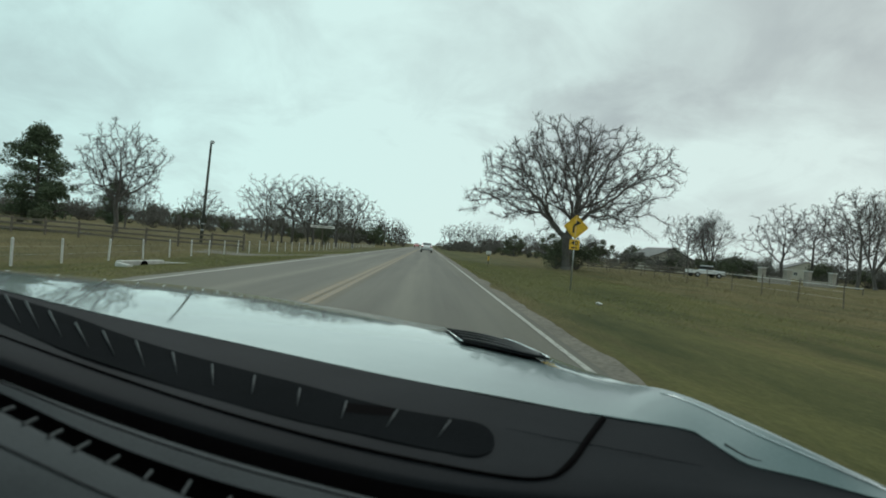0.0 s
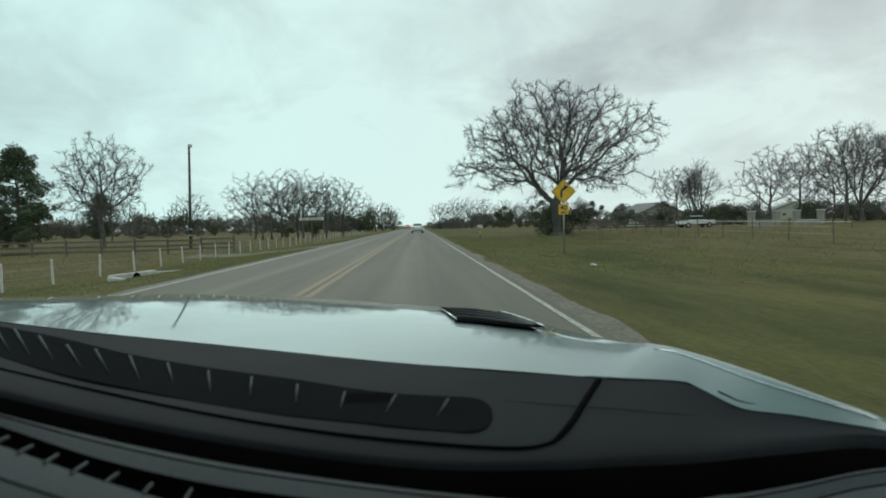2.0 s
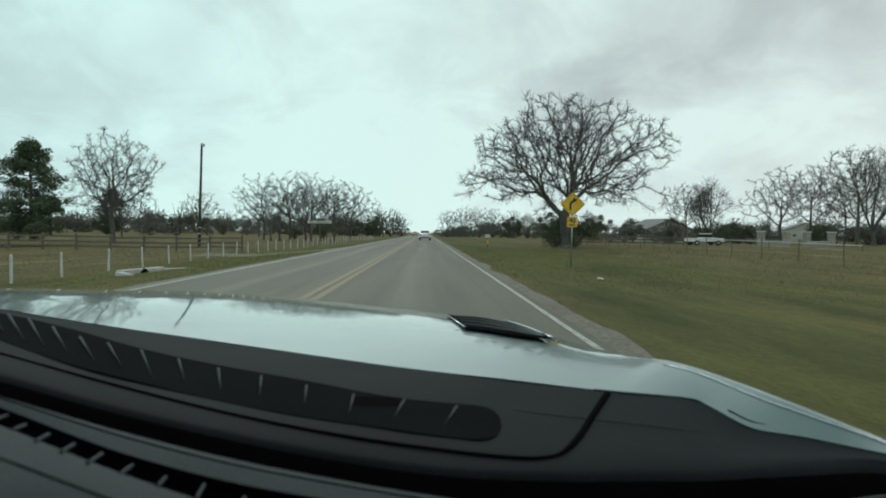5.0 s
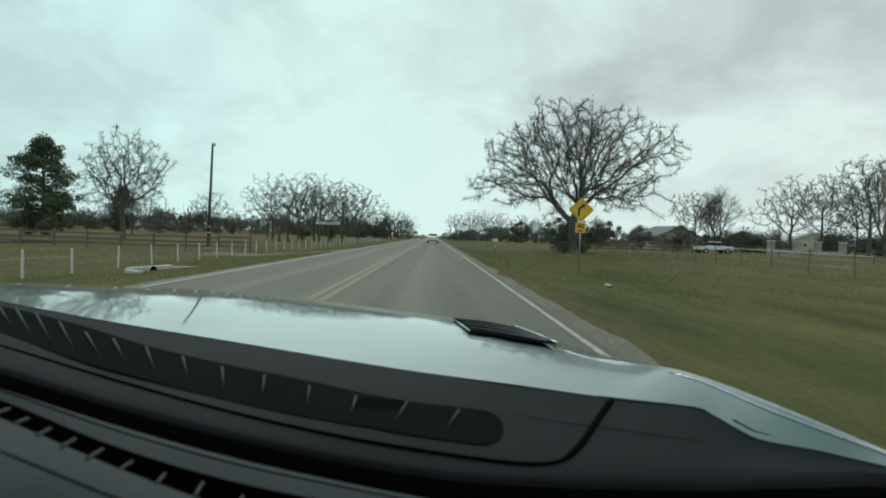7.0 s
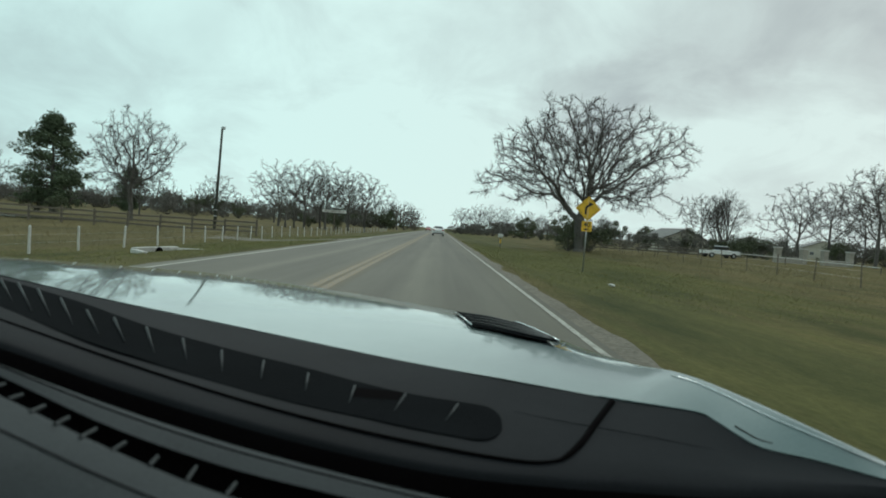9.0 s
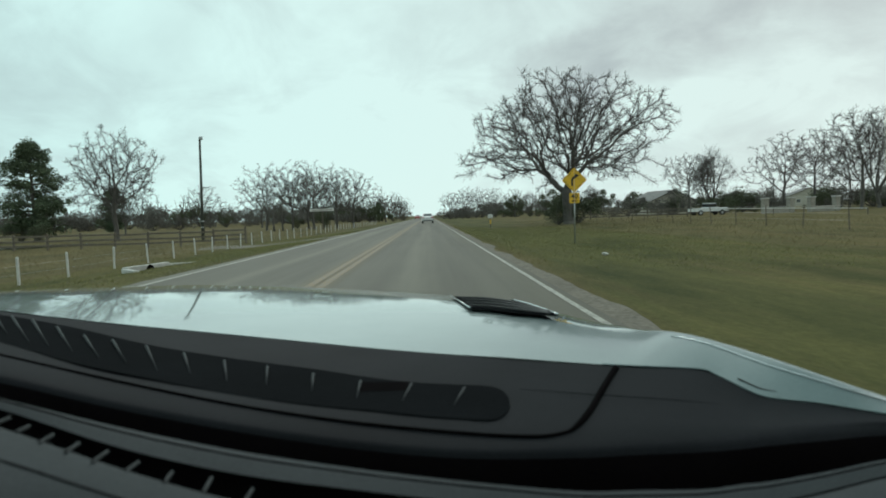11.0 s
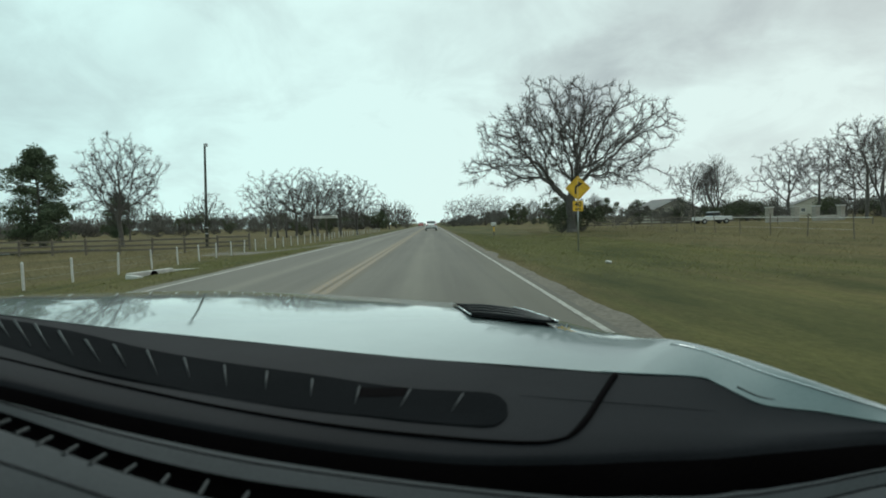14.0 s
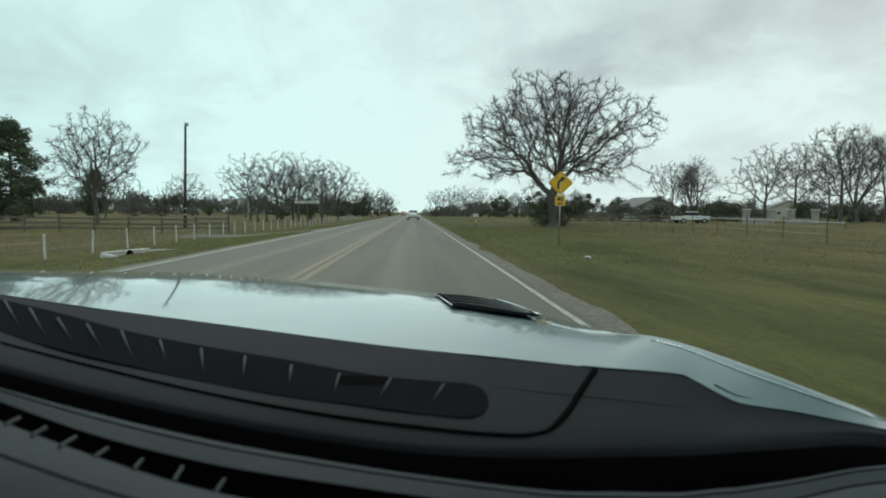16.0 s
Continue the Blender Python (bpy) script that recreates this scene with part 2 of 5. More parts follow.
M_ASPHALT = material("worn_asphalt", build_asphalt)
M_WHITE_LINE = material("worn_white_line", build_paint_line((0.40, 0.395, 0.345), 0.34))
M_YELLOW_LINE = material("worn_yellow_line", build_paint_line((0.235, 0.146, 0.022), 0.43))
M_GRASS = material("roadside_grass", build_grass)
M_BLADE = material("grass_blades", build_island((0.13, 0.138, 0.045), (0.25, 0.235, 0.095)))
M_STRAW = material("dry_grass_blades", build_island((0.17, 0.145, 0.075), (0.28, 0.24, 0.13)))
M_GRAVEL = two_scale("gravel", (0.085, 0.076, 0.058), (0.25, 0.222, 0.175), 0.95, 16, 1.6, 0.9, 0.03)
M_BARK = two_scale("grey_bark", (0.056, 0.051, 0.046), (0.16, 0.146, 0.13), 0.95, 9, 1.0, 0.8, 0.03, stretch=(1, 1, 0.3))
M_TWIG = two_scale("twigs", (0.045, 0.041, 0.037), (0.115, 0.104, 0.096), 0.95, 3, 0.5, 0)
M_NEEDLE = material("pine_needles", build_island((0.052, 0.075, 0.048), (0.145, 0.18, 0.108)))
M_LEAF = material("evergreen_leaves", build_island((0.048, 0.058, 0.038), (0.135, 0.15, 0.088)))
M_BRUSH = material("bare_brush", build_island((0.085, 0.079, 0.070), (0.205, 0.19, 0.17)))
M_PAINT = material("silver_car_paint", build_car_paint)
M_DASH = two_scale("dash_plastic", (0.0118, 0.0130, 0.0150), (0.0190, 0.0208, 0.0238), 0.7, 350, 5, 0.25, 0.0006, spec=0.05)
M_DASH_LOW = two_scale("grey_dash_plastic", (0.032, 0.038, 0.041), (0.055, 0.063, 0.067), 0.7, 420, 5, 0.3, 0.0006, spec=0.12)
# dark tone that carries the shade of outlets; also on thin frame lines
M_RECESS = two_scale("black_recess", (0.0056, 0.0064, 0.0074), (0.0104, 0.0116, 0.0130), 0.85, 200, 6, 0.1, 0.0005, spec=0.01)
# near-black for seams; in gaps and openings it stands in for shade
M_BLACK = two_scale("gap_shade_black", (0.0034, 0.0028, 0.0031), (0.0065, 0.0054, 0.0058), 0.95, 300, 6, 0.2, 0.0005, spec=0.01)
M_RIB = two_scale("grey_ribs", (0.024, 0.028, 0.030), (0.042, 0.048, 0.050), 0.65, 300, 5, 0.1, 0.0003, spec=0.2)
M_SLAT = plain("grey_grille_slats", (0.045, 0.048, 0.048), 0.6)
M_CHROME = plain("bright_trim_and_glint", (0.75, 0.77, 0.78), 0.18, 1.0)
M_RUBBER = plain("black_rubber", (0.012, 0.012, 0.012), 0.8)
M_GLASS_DARK = plain("dark_car_glass", (0.012, 0.015, 0.017), 0.06, 0.0, 1.0)
M_CAR_WHITE = plain("white_car_paint", (0.74, 0.75, 0.75), 0.3, 0.0, 1.0)
M_CAR_DARK = plain("dark_car_paint", (0.025, 0.028, 0.032), 0.3, 0.0, 1.0)
M_CAR_RED = plain("red_car_paint", (0.32, 0.03, 0.02), 0.3, 0.0, 1.0)
M_TAIL = plain("red_tail_lamp", (0.35, 0.02, 0.02), 0.2, 0.0, 1.0)
M_POST = two_scale("white_post_paint", (0.42, 0.41, 0.38), (0.78, 0.77, 0.73), 0.75, 14, 2.0, 0.2, 0.004)
M_WOOD = two_scale("weathered_wood", (0.085, 0.070, 0.054), (0.20, 0.17, 0.135), 0.9, 18, 1.5, 0.5, 0.006, stretch=(1, 1, 0.15))
M_POLE = two_scale("dark_pole_wood", (0.040, 0.045, 0.038), (0.095, 0.10, 0.085), 0.9, 18, 1.5, 0.5, 0.006, stretch=(1, 1, 0.1))
M_STEEL = plain("galvanised_steel", (0.42, 0.43, 0.43), 0.45, 0.8)
M_SIGN = plain("yellow_sign_sheet", (0.75, 0.43, 0.015), 0.45)
M_INK = plain("black_sign_ink", (0.012, 0.012, 0.012), 0.5)
M_SIDING = two_scale("beige_siding", (0.36, 0.33, 0.27), (0.50, 0.47, 0.40), 0.8, 8, 0.8, 0.2, 0.01, stretch=(0.2, 0.2, 3))
M_ROOF = two_scale("grey_roof", (0.12, 0.12, 0.115), (0.24, 0.235, 0.225), 0.8, 10, 0.8, 0.3, 0.01)
M_WINDOW = plain("window_glass", (0.03, 0.035, 0.04), 0.08, 0.0, 1.0)
M_STONE = two_scale("limestone", (0.20, 0.18, 0.15), (0.42, 0.39, 0.34), 0.9, 6, 1.2, 0.6, 0.03)
M_CONCRETE = two_scale("pale_concrete", (0.40, 0.39, 0.36), (0.62, 0.61, 0.57), 0.9, 20, 2, 0.3, 0.006)


def build_water(nt, p):
    w = noise_node(nt, 2.5, 4, 0.5, (1, 2.5, 1))
    p.inputs["Base Color"].default_value, p.inputs["Roughness"].default_value = (0.05, 0.055, 0.045, 1), 0.05
    bump_node(nt, p, w, 0.06, 0.02)


M_WATER = material("pond_water", build_water)


# ---- helpers for meshes ----
def mesh_ob(name, verts, faces, mat, smooth=False):
    me = bpy.data.meshes.new(name)
    me.from_pydata([tuple(v) for v in verts], [], faces)
    me.materials.append(mat)
    if smooth:
        me.polygons.foreach_set("use_smooth", [True] * len(me.polygons))
    me.update()
    return new(name, me)


def part_raw(name, verts, faces, mat, parent, label="", smooth=False):
    ob = mesh_ob(name, verts, faces, mat, smooth)
    ob.parent = parent
    if label:
        tagged(ob, label)
    return ob


def part(name, bm, mat, parent, label="", smooth=False):
    me = bpy.data.meshes.new(name)
    bm.normal_update()
    bm.to_mesh(me)
    bm.free()
    me.materials.append(mat)
    if smooth:
        me.polygons.foreach_set("use_smooth", [True] * len(me.polygons))
    ob = new(name, me)
    if parent:
        ob.parent = parent
    if label:
        tagged(ob, label)
    return ob


def box(bm, lo, hi, bevel=0.0, turn=None):
    c = [(a + b) / 2 for a, b in zip(lo, hi)]
    s = [b - a for a, b in zip(lo, hi)]
    m = Matrix.Translation(c) @ (turn or Matrix()) @ Matrix.Diagonal((*s, 1))
    vs = bmesh.ops.create_cube(bm, size=1, matrix=m)["verts"]
    if bevel:
        es = {e for v in vs for e in v.link_edges}
        bmesh.ops.bevel(bm, geom=list(es), offset=bevel, segments=2, profile=0.6, affect="EDGES")
    return bm


def cyl(bm, r1, r2, a, b, n=12):
    a, b = Vector(a), Vector(b)
    d = b - a
    m = Matrix.Translation((a + b) / 2) @ d.to_track_quat("Z", "Y").to_matrix().to_4x4()
    bmesh.ops.create_cone(bm, cap_ends=True, segments=n, radius1=r1, radius2=r2, depth=d.length, matrix=m)
    return bm


def smooth_curve(pts, n):
    """n points on a Catmull-Rom curve through the control points."""
    p = np.array(pts, float)
    p = np.vstack([2 * p[0] - p[1], p, 2 * p[-1] - p[-2]])
    u = np.linspace(0, len(pts) - 1, n)
    i = np.minimum(u.astype(int), len(pts) - 2)
    t = (u - i)[:, None]
    a, b, c, d = p[i], p[i + 1], p[i + 2], p[i + 3]
    return 0.5 * (2 * b + (c - a) * t + (2 * a - 5 * b + 4 * c - d) * t * t + (3 * b - a - 3 * c + d) * t ** 3)


def loft(curves):
    """Vertices and quads of a sheet over rows of equally many points."""
    n = len(curves[0])
    verts = [tuple(v) for c in curves for v in c]
    faces = [(r * n + i, r * n + i + 1, (r + 1) * n + i + 1, (r + 1) * n + i) for r in range(len(curves) - 1) for i in range(n - 1)]
    return verts, faces


def strip_tube(pts, r, sides=6):
    """A closed tube along a row of points."""
    pts = np.array(pts, float)
    verts, faces = [], []
    radii = np.zeros(len(pts)) + r
    for k, q in enumerate(pts):
        r = float(radii[k])
        d = Vector(pts[min(k + 1, len(pts) - 1)] - pts[max(k - 1, 0)]).normalized()
        m = d.to_track_quat("Z", "Y").to_matrix()
        for s in range(sides):
            a = 2 * math.pi * s / sides
            verts.append(tuple(Vector(q) + m @ Vector((r * math.cos(a), r * math.sin(a), 0))))
    for k in range(len(pts) - 1):
        for s in range(sides):
            faces.append((k * sides + s, k * sides + (s + 1) % sides, (k + 1) * sides + (s + 1) % sides, (k + 1) * sides + s))
    faces += [tuple(range(sides))[::-1], tuple(range(len(verts) - sides, len(verts)))]
    return verts, faces


# ---- ground, road ----
ROAD_L, ROAD_R, CENTRE = -6.0, 1.92, -2.0
LINE_L, LINE_R = -5.65, 1.76


def land(x, y):
    """Height of the ground."""
    z = -0.05
    if x > ROAD_R:
        d = x - ROAD_R
        z -= 0.30 * min(1, max(0, d - 0.6) / 4.0) - 0.12 * min(1, max(0, d - 6) / 8)
    elif x < ROAD_L:
        d = ROAD_L - x
        z -= 0.50 * min(1, max(0, d - 0.4) / 5.5) - 0.25 * min(1, max(0, d - 12) / 40)
    off = max(0.0, max(x - ROAD_R, ROAD_L - x) - 1.0)
    amp = min(1, off / 6)
    z += amp * (0.10 * noise.noise(Vector((x * 0.11, y * 0.07, 0))) + 0.035 * noise.noise(Vector((x * 0.5, y * 0.4, 3))))
    far = max(0, math.hypot(x, y) - 120)
    z += min(1, far / 200) * min(1, off / 40) * (1.2 + 2.0 * noise.noise(Vector((x * 0.006, y * 0.006, 9))))
    return z


def axis(parts):
    out = []
    for a, b, step in parts:
        n = max(1, round((b - a) / step))
        out += [a + (b - a) * i / n for i in range(n)]
    return out + [parts[-1][1]]


xs = axis([(-2500, -400, 300), (-400, -80, 20), (-80, -20, 3), (-20, ROAD_L, 0.5), (ROAD_L, ROAD_R, 2.0), (ROAD_R, 20, 0.45), (20, 80, 3), (80, 400, 20), (400, 2500, 300)])
ys = axis([(-600, -40, 80), (-40, 0, 4), (0, 60, 1.0), (60, 160, 4), (160, 600, 20), (600, 3000, 300)])
gv, gf = loft([[(x, y, land(x, y)) for x in xs] for y in ys])
ground = tagged(mesh_ob("ground", gv, gf, M_GRASS, True), "grassy roadside and fields, green verge turning dry and brown", "ground", kind="structure")

rys = axis([(-60, 0, 5), (0, 80, 1), (80, 600, 10)])
rv, rf = loft([[(x, y, -0.012 * ((x - CENTRE) / 4) ** 2) for x in axis([(ROAD_L, ROAD_R, 0.7)])] + [(ROAD_R + 0.02, y, -0.12)] for y in rys])
road = tagged(mesh_ob("road", rv, rf, M_ASPHALT, True), "worn grey two-lane asphalt road with faint wheel tracks", "road", kind="structure")


def line(name, x, w, mat, label, wander=0.012):
    rows = []
    for y in axis([(-60, 0, 2), (0, 120, 0.5), (120, 600, 10)]):
        e = [wander * noise.noise(Vector((x, y * 0.9, k * 5))) for k in (0, 1)]
        z = -0.012 * ((x - CENTRE) / 4) ** 2 + 0.004
        rows.append([(x - w / 2 + e[0], y, z), (x + w / 2 + e[1], y, z)])
    v, f = loft(rows)
    return tagged(mesh_ob(name, v, f, mat), label, "road marking", kind="structure")


line("edge_line", LINE_R, 0.085, M_WHITE_LINE, "worn solid white edge line painted on the road")
line("edge_line", LINE_L, 0.10, M_WHITE_LINE, "worn solid white edge line painted on the road")
line("centre_line", CENTRE - 0.12, 0.15, M_YELLOW_LINE, "faded yellow centre line on the asphalt")
line("centre_line", CENTRE + 0.12, 0.15, M_YELLOW_LINE, "faded yellow centre line on the asphalt")


def shoulder(name, x0, side, width, seed, label):
    rows = []
    for y in axis([(-30, 0, 1.5), (0, 70, 0.35), (70, 300, 4)]):
        w = width * (0.75 + 0.5 * noise.noise(Vector((seed, y * 0.35, 0)))) + 0.10 * noise.noise(Vector((seed, y * 2.1, 4)))
        w = max(0.08, w)
        cols = []
        for k in range(5):
            x = x0 + side * w * k / 4
            z = max(land(x, y) + 0.012, -0.035 - 0.02 * k) + 0.012 * noise.noise(Vector((x * 3, y * 2, 1)))
            cols.append((x, y, z - (0.06 if k == 4 else 0)))
        rows.append(cols)
    v, f = loft(rows)
    return tagged(mesh_ob(name, v, f, M_GRAVEL, True), label, "road shoulder", kind="structure")


shoulder("gravel_shoulder", ROAD_R - 0.02, 1, 0.62, 1.0, "narrow pale gravel shoulder beside the asphalt")
shoulder("gravel_shoulder", ROAD_L + 0.02, -1, 0.35, 8.0, "narrow pale gravel shoulder beside the asphalt")


def driveway(x0, x1, y0, y1, seed):
    rows = []
    for x in axis([(x0, x1, 0.4)]):
        flare = 2.2 * max(0, 1 - abs(x - ROAD_L) / 3.0) ** 2
        a = y0 - flare + 0.35 * noise.noise(Vector((x * 0.7, seed, 0)))
        b = y1 + flare + 0.35 * noise.noise(Vector((x * 0.7, seed, 7)))
        rows.append([(x, a + (b - a) * k / 8, land(x, a + (b - a) * k / 8) + (0.018 if 0 < k < 8 else -0.03)) for k in range(9)])
    v, f = loft(rows)
    return tagged(mesh_ob("driveway", v, f, M_GRAVEL, True), "pale gravel driveway leading off the road", "driveway", kind="structure")


driveway(-15.5, ROAD_L - 0.1, 37.5, 42.5, 2.0)


def blades(name, boxes, mat, count, h0, h1, seed, label):
    rng = np.random.default_rng(seed)
    verts, faces = [], []
    area = [(b[1] - b[0]) * (b[3] - b[2]) for b in boxes]
    for b, ar in zip(boxes, area):
        n = int(count * ar / sum(area))
        # more of them near the viewer
        X = rng.uniform(b[0], b[1], n)
        Y = b[2] + (b[3] - b[2]) * rng.beta(1.6, 2.2, n)
        for x, y in zip(X, Y):
            z = land(x, y) - 0.01
            h = rng.uniform(h0, h1)
            a, w = rng.uniform(0, math.pi), rng.uniform(0.004, 0.010)
            lx, ly = rng.normal(0, h * 1.3, 2)
            i = len(verts)
            dx, dy = w * math.cos(a), w * math.sin(a)
            verts += [(x - dx, y - dy, z), (x + dx, y + dy, z), (x + lx, y + ly, z + h)]
            faces.append((i, i + 1, i + 2))
    return tagged(mesh_ob(name, verts, faces, mat), label, "grass", kind="stuff")


blades("verge_grass", [(2.3, 12, 12, 66), (-14, -6.5, 10, 66)], M_BLADE, 80000, 0.03, 0.08, 3, "short green and yellowing verge grass")
blades("field_grass", [(11, 34, 14, 95), (-40, -13, 12, 95)], M_STRAW, 40000, 0.10, 0.34, 4, "tall dry straw-coloured field grass")
blades("shoulder_grass", [(2.1, 3.0, 9.0, 40), (-6.9, -6.25, 10, 45)], M_STRAW, 9000, 0.01, 0.04, 7, "dry tufts along the edge of the gravel")

# ---- the silver car that carries the camera: control points of its edges, in metres ----
CREST = [(-1.448, 1.62, 0.96), (-1.446, 1.95, 0.948), (-1.314, 2.2, 0.926), (-0.819, 2.3, 0.905), (-0.354, 2.2, 0.884), (0.048, 1.88, 0.887), (0.212, 1.58, 0.899), (0.267, 1.45, 0.906), (0.301, 1.345, 0.909), (0.345, 1.215, 0.911), (0.367, 1.15, 0.915)]
REAR = [(-0.849, 0.95, 1.044), (-0.741, 1.0, 1.016), (-0.57, 1.04, 0.979), (-0.372, 1.05, 0.949), (-0.057, 0.95, 0.929), (0.121, 0.88, 0.926), (0.259, 0.83, 0.922), (0.364, 0.78, 0.925)]
FOUT = [(0.367, 1.15, 0.915), (0.38, 1.043, 0.927), (0.379, 0.964, 0.941), (0.396, 0.891, 0.950), (0.427, 0.797, 0.947), (0.452, 0.71, 0.942), (0.486, 0.657, 0.931), (0.52, 0.642, 0.919), (0.564, 0.595, 0.898)]
FIN = [(0.364, 0.78, 0.925), (0.382, 0.76, 0.921), (0.393, 0.73, 0.916), (0.409, 0.7, 0.91), (0.435, 0.68, 0.91), (0.456, 0.66, 0.912), (0.503, 0.62, 0.911), (0.54, 0.57, 0.916)]
DASH_TOP = [(-0.849, 0.95, 1.044), (-0.741, 1.0, 1.016), (-0.57, 1.04, 0.979), (-0.372, 1.05, 0.949), (-0.156, 0.983, 0.935), (0.035, 0.915, 0.927), (0.202, 0.851, 0.923), (0.291, 0.815, 0.922), (0.364, 0.78, 0.925), (0.393, 0.73, 0.916), (0.409, 0.7, 0.91), (0.456, 0.66, 0.912), (0.503, 0.62, 0.911), (0.54, 0.57, 0.916)]
DASH_BOT = [(-0.536, 0.6, 1.028), (-0.466, 0.63, 1.0), (-0.347, 0.635, 0.964), (-0.213, 0.605, 0.945), (-0.089, 0.575, 0.933), (0.024, 0.55, 0.928), (0.131, 0.54, 0.928), (0.196, 0.543, 0.927), (0.258, 0.547, 0.925), (0.299, 0.552, 0.924), (0.326, 0.556, 0.924), (0.394, 0.569, 0.921), (0.479, 0.59, 0.914), (0.53, 0.56, 0.916)]
LIP = [(-0.42, 0.47, 1.036), (-0.359, 0.485, 1.01), (-0.259, 0.475, 0.985), (-0.161, 0.46, 0.967), (-0.068, 0.445, 0.955), (0.019, 0.43, 0.947), (0.103, 0.42, 0.94), (0.153, 0.42, 0.938), (0.201, 0.423, 0.935), (0.235, 0.43, 0.934), (0.257, 0.434, 0.933), (0.319, 0.458, 0.927), (0.408, 0.5, 0.916), (0.494, 0.52, 0.911)]
LIP2 = [(-0.409, 0.458, 1.031), (-0.348, 0.47, 1.006), (-0.242, 0.443, 0.981), (-0.15, 0.428, 0.963), (-0.063, 0.415, 0.953), (0.018, 0.402, 0.946), (0.096, 0.393, 0.939), (0.144, 0.393, 0.936), (0.189, 0.396, 0.934), (0.22, 0.403, 0.932), (0.242, 0.408, 0.931), (0.302, 0.433, 0.925), (0.389, 0.477, 0.913), (0.475, 0.5, 0.907)]
VENT_LOW = [(-0.364, 0.408, 1.032), (-0.31, 0.419, 1.008), (-0.215, 0.394, 0.985), (-0.13, 0.371, 0.97), (-0.054, 0.359, 0.961), (0.016, 0.346, 0.955), (0.095, 0.387, 0.94), (0.142, 0.387, 0.937), (0.186, 0.39, 0.935), (0.217, 0.397, 0.933), (0.238, 0.402, 0.932), (0.297, 0.427, 0.926), (0.383, 0.471, 0.914), (0.468, 0.494, 0.908)]
LOW = [(-0.257, 0.288, 1.002), (-0.223, 0.303, 0.979), (-0.159, 0.293, 0.966), (-0.096, 0.278, 0.96), (-0.039, 0.263, 0.959), (0.013, 0.248, 0.961), (0.061, 0.238, 0.961), (0.089, 0.238, 0.959), (0.117, 0.241, 0.955), (0.138, 0.248, 0.951), (0.152, 0.252, 0.948), (0.196, 0.276, 0.932), (0.264, 0.318, 0.905), (0.326, 0.338, 0.891)]
SEAM = [(-0.607, 0.687, 1.03), (-0.515, 0.696, 1.003), (-0.378, 0.691, 0.967), (-0.229, 0.649, 0.946), (-0.095, 0.61, 0.934), (0.024, 0.577, 0.929), (0.096, 0.561, 0.928), (0.128, 0.566, 0.928), (0.146, 0.583, 0.928), (0.174, 0.633, 0.926), (0.214, 0.717, 0.924), (0.261, 0.813, 0.922)]
BAND_TOP = [(-0.778, 0.88, 1.039), (-0.712, 0.961, 1.014), (-0.584, 0.949, 0.99), (-0.44, 0.901, 0.966), (-0.307, 0.868, 0.948), (-0.174, 0.822, 0.938), (-0.093, 0.785, 0.933), (-0.03, 0.76, 0.93), (0.03, 0.747, 0.928), (0.073, 0.732, 0.928), (0.091, 0.702, 0.928)]
BAND_BOT = [(-0.682, 0.771, 1.034), (-0.567, 0.766, 1.006), (-0.45, 0.732, 0.981), (-0.349, 0.716, 0.961), (-0.243, 0.688, 0.946), (-0.139, 0.66, 0.937), (-0.075, 0.646, 0.933), (-0.024, 0.63, 0.931), (0.026, 0.617, 0.929), (0.062, 0.61, 0.929), (0.085, 0.636, 0.928)]
RIBS = [(-0.715, 0.958, 1.016, -0.614, 0.842, 1.008), (-0.691, 0.965, 1.01, -0.569, 0.819, 1), (-0.649, 0.952, 1.004, -0.544, 0.821, 0.994), (-0.593, 0.924, 0.996, -0.505, 0.811, 0.986), (-0.529, 0.887, 0.987, -0.46, 0.796, 0.978), (-0.487, 0.887, 0.978, -0.421, 0.791, 0.971), (-0.435, 0.883, 0.968, -0.373, 0.778, 0.962), (-0.37, 0.862, 0.959, -0.329, 0.779, 0.955), (-0.304, 0.842, 0.95, -0.271, 0.756, 0.947), (-0.236, 0.821, 0.944, -0.217, 0.748, 0.943), (-0.165, 0.789, 0.939, -0.154, 0.727, 0.938), (-0.097, 0.762, 0.934, -0.094, 0.701, 0.934), (-0.029, 0.75, 0.931, -0.037, 0.69, 0.931), (0.039, 0.728, 0.929, 0.025, 0.673, 0.929)]
SLOT = [(-0.095, 0.756, 0.934), (-0.033, 0.759, 0.931), (-0.037, 0.722, 0.931), (-0.093, 0.715, 0.934)]
LOWRIBS = [(-0.347, 0.431, 1.019, -0.36, 0.462, 1.012), (-0.318, 0.421, 1.011, -0.329, 0.452, 1.005), (-0.299, 0.416, 1.006, -0.31, 0.445, 1), (-0.277, 0.407, 1.001, -0.288, 0.438, 0.995), (-0.255, 0.4, 0.996, -0.265, 0.431, 0.99), (-0.233, 0.393, 0.991, -0.241, 0.425, 0.985), (-0.209, 0.389, 0.985, -0.217, 0.421, 0.978), (-0.18, 0.381, 0.98, -0.189, 0.412, 0.973), (-0.152, 0.374, 0.975, -0.161, 0.411, 0.968), (-0.124, 0.368, 0.97, -0.129, 0.401, 0.963)]
VENT_UP = [(0.057, 1.731, 0.905), (0.163, 1.717, 0.9), (0.226, 1.568, 0.908), (0.252, 1.37, 0.921), (0.26, 1.177, 0.935)]
VENT_LO = [(0.09, 1.324, 0.931), (0.136, 1.285, 0.932), (0.173, 1.233, 0.935), (0.214, 1.187, 0.937), (0.255, 1.155, 0.937)]


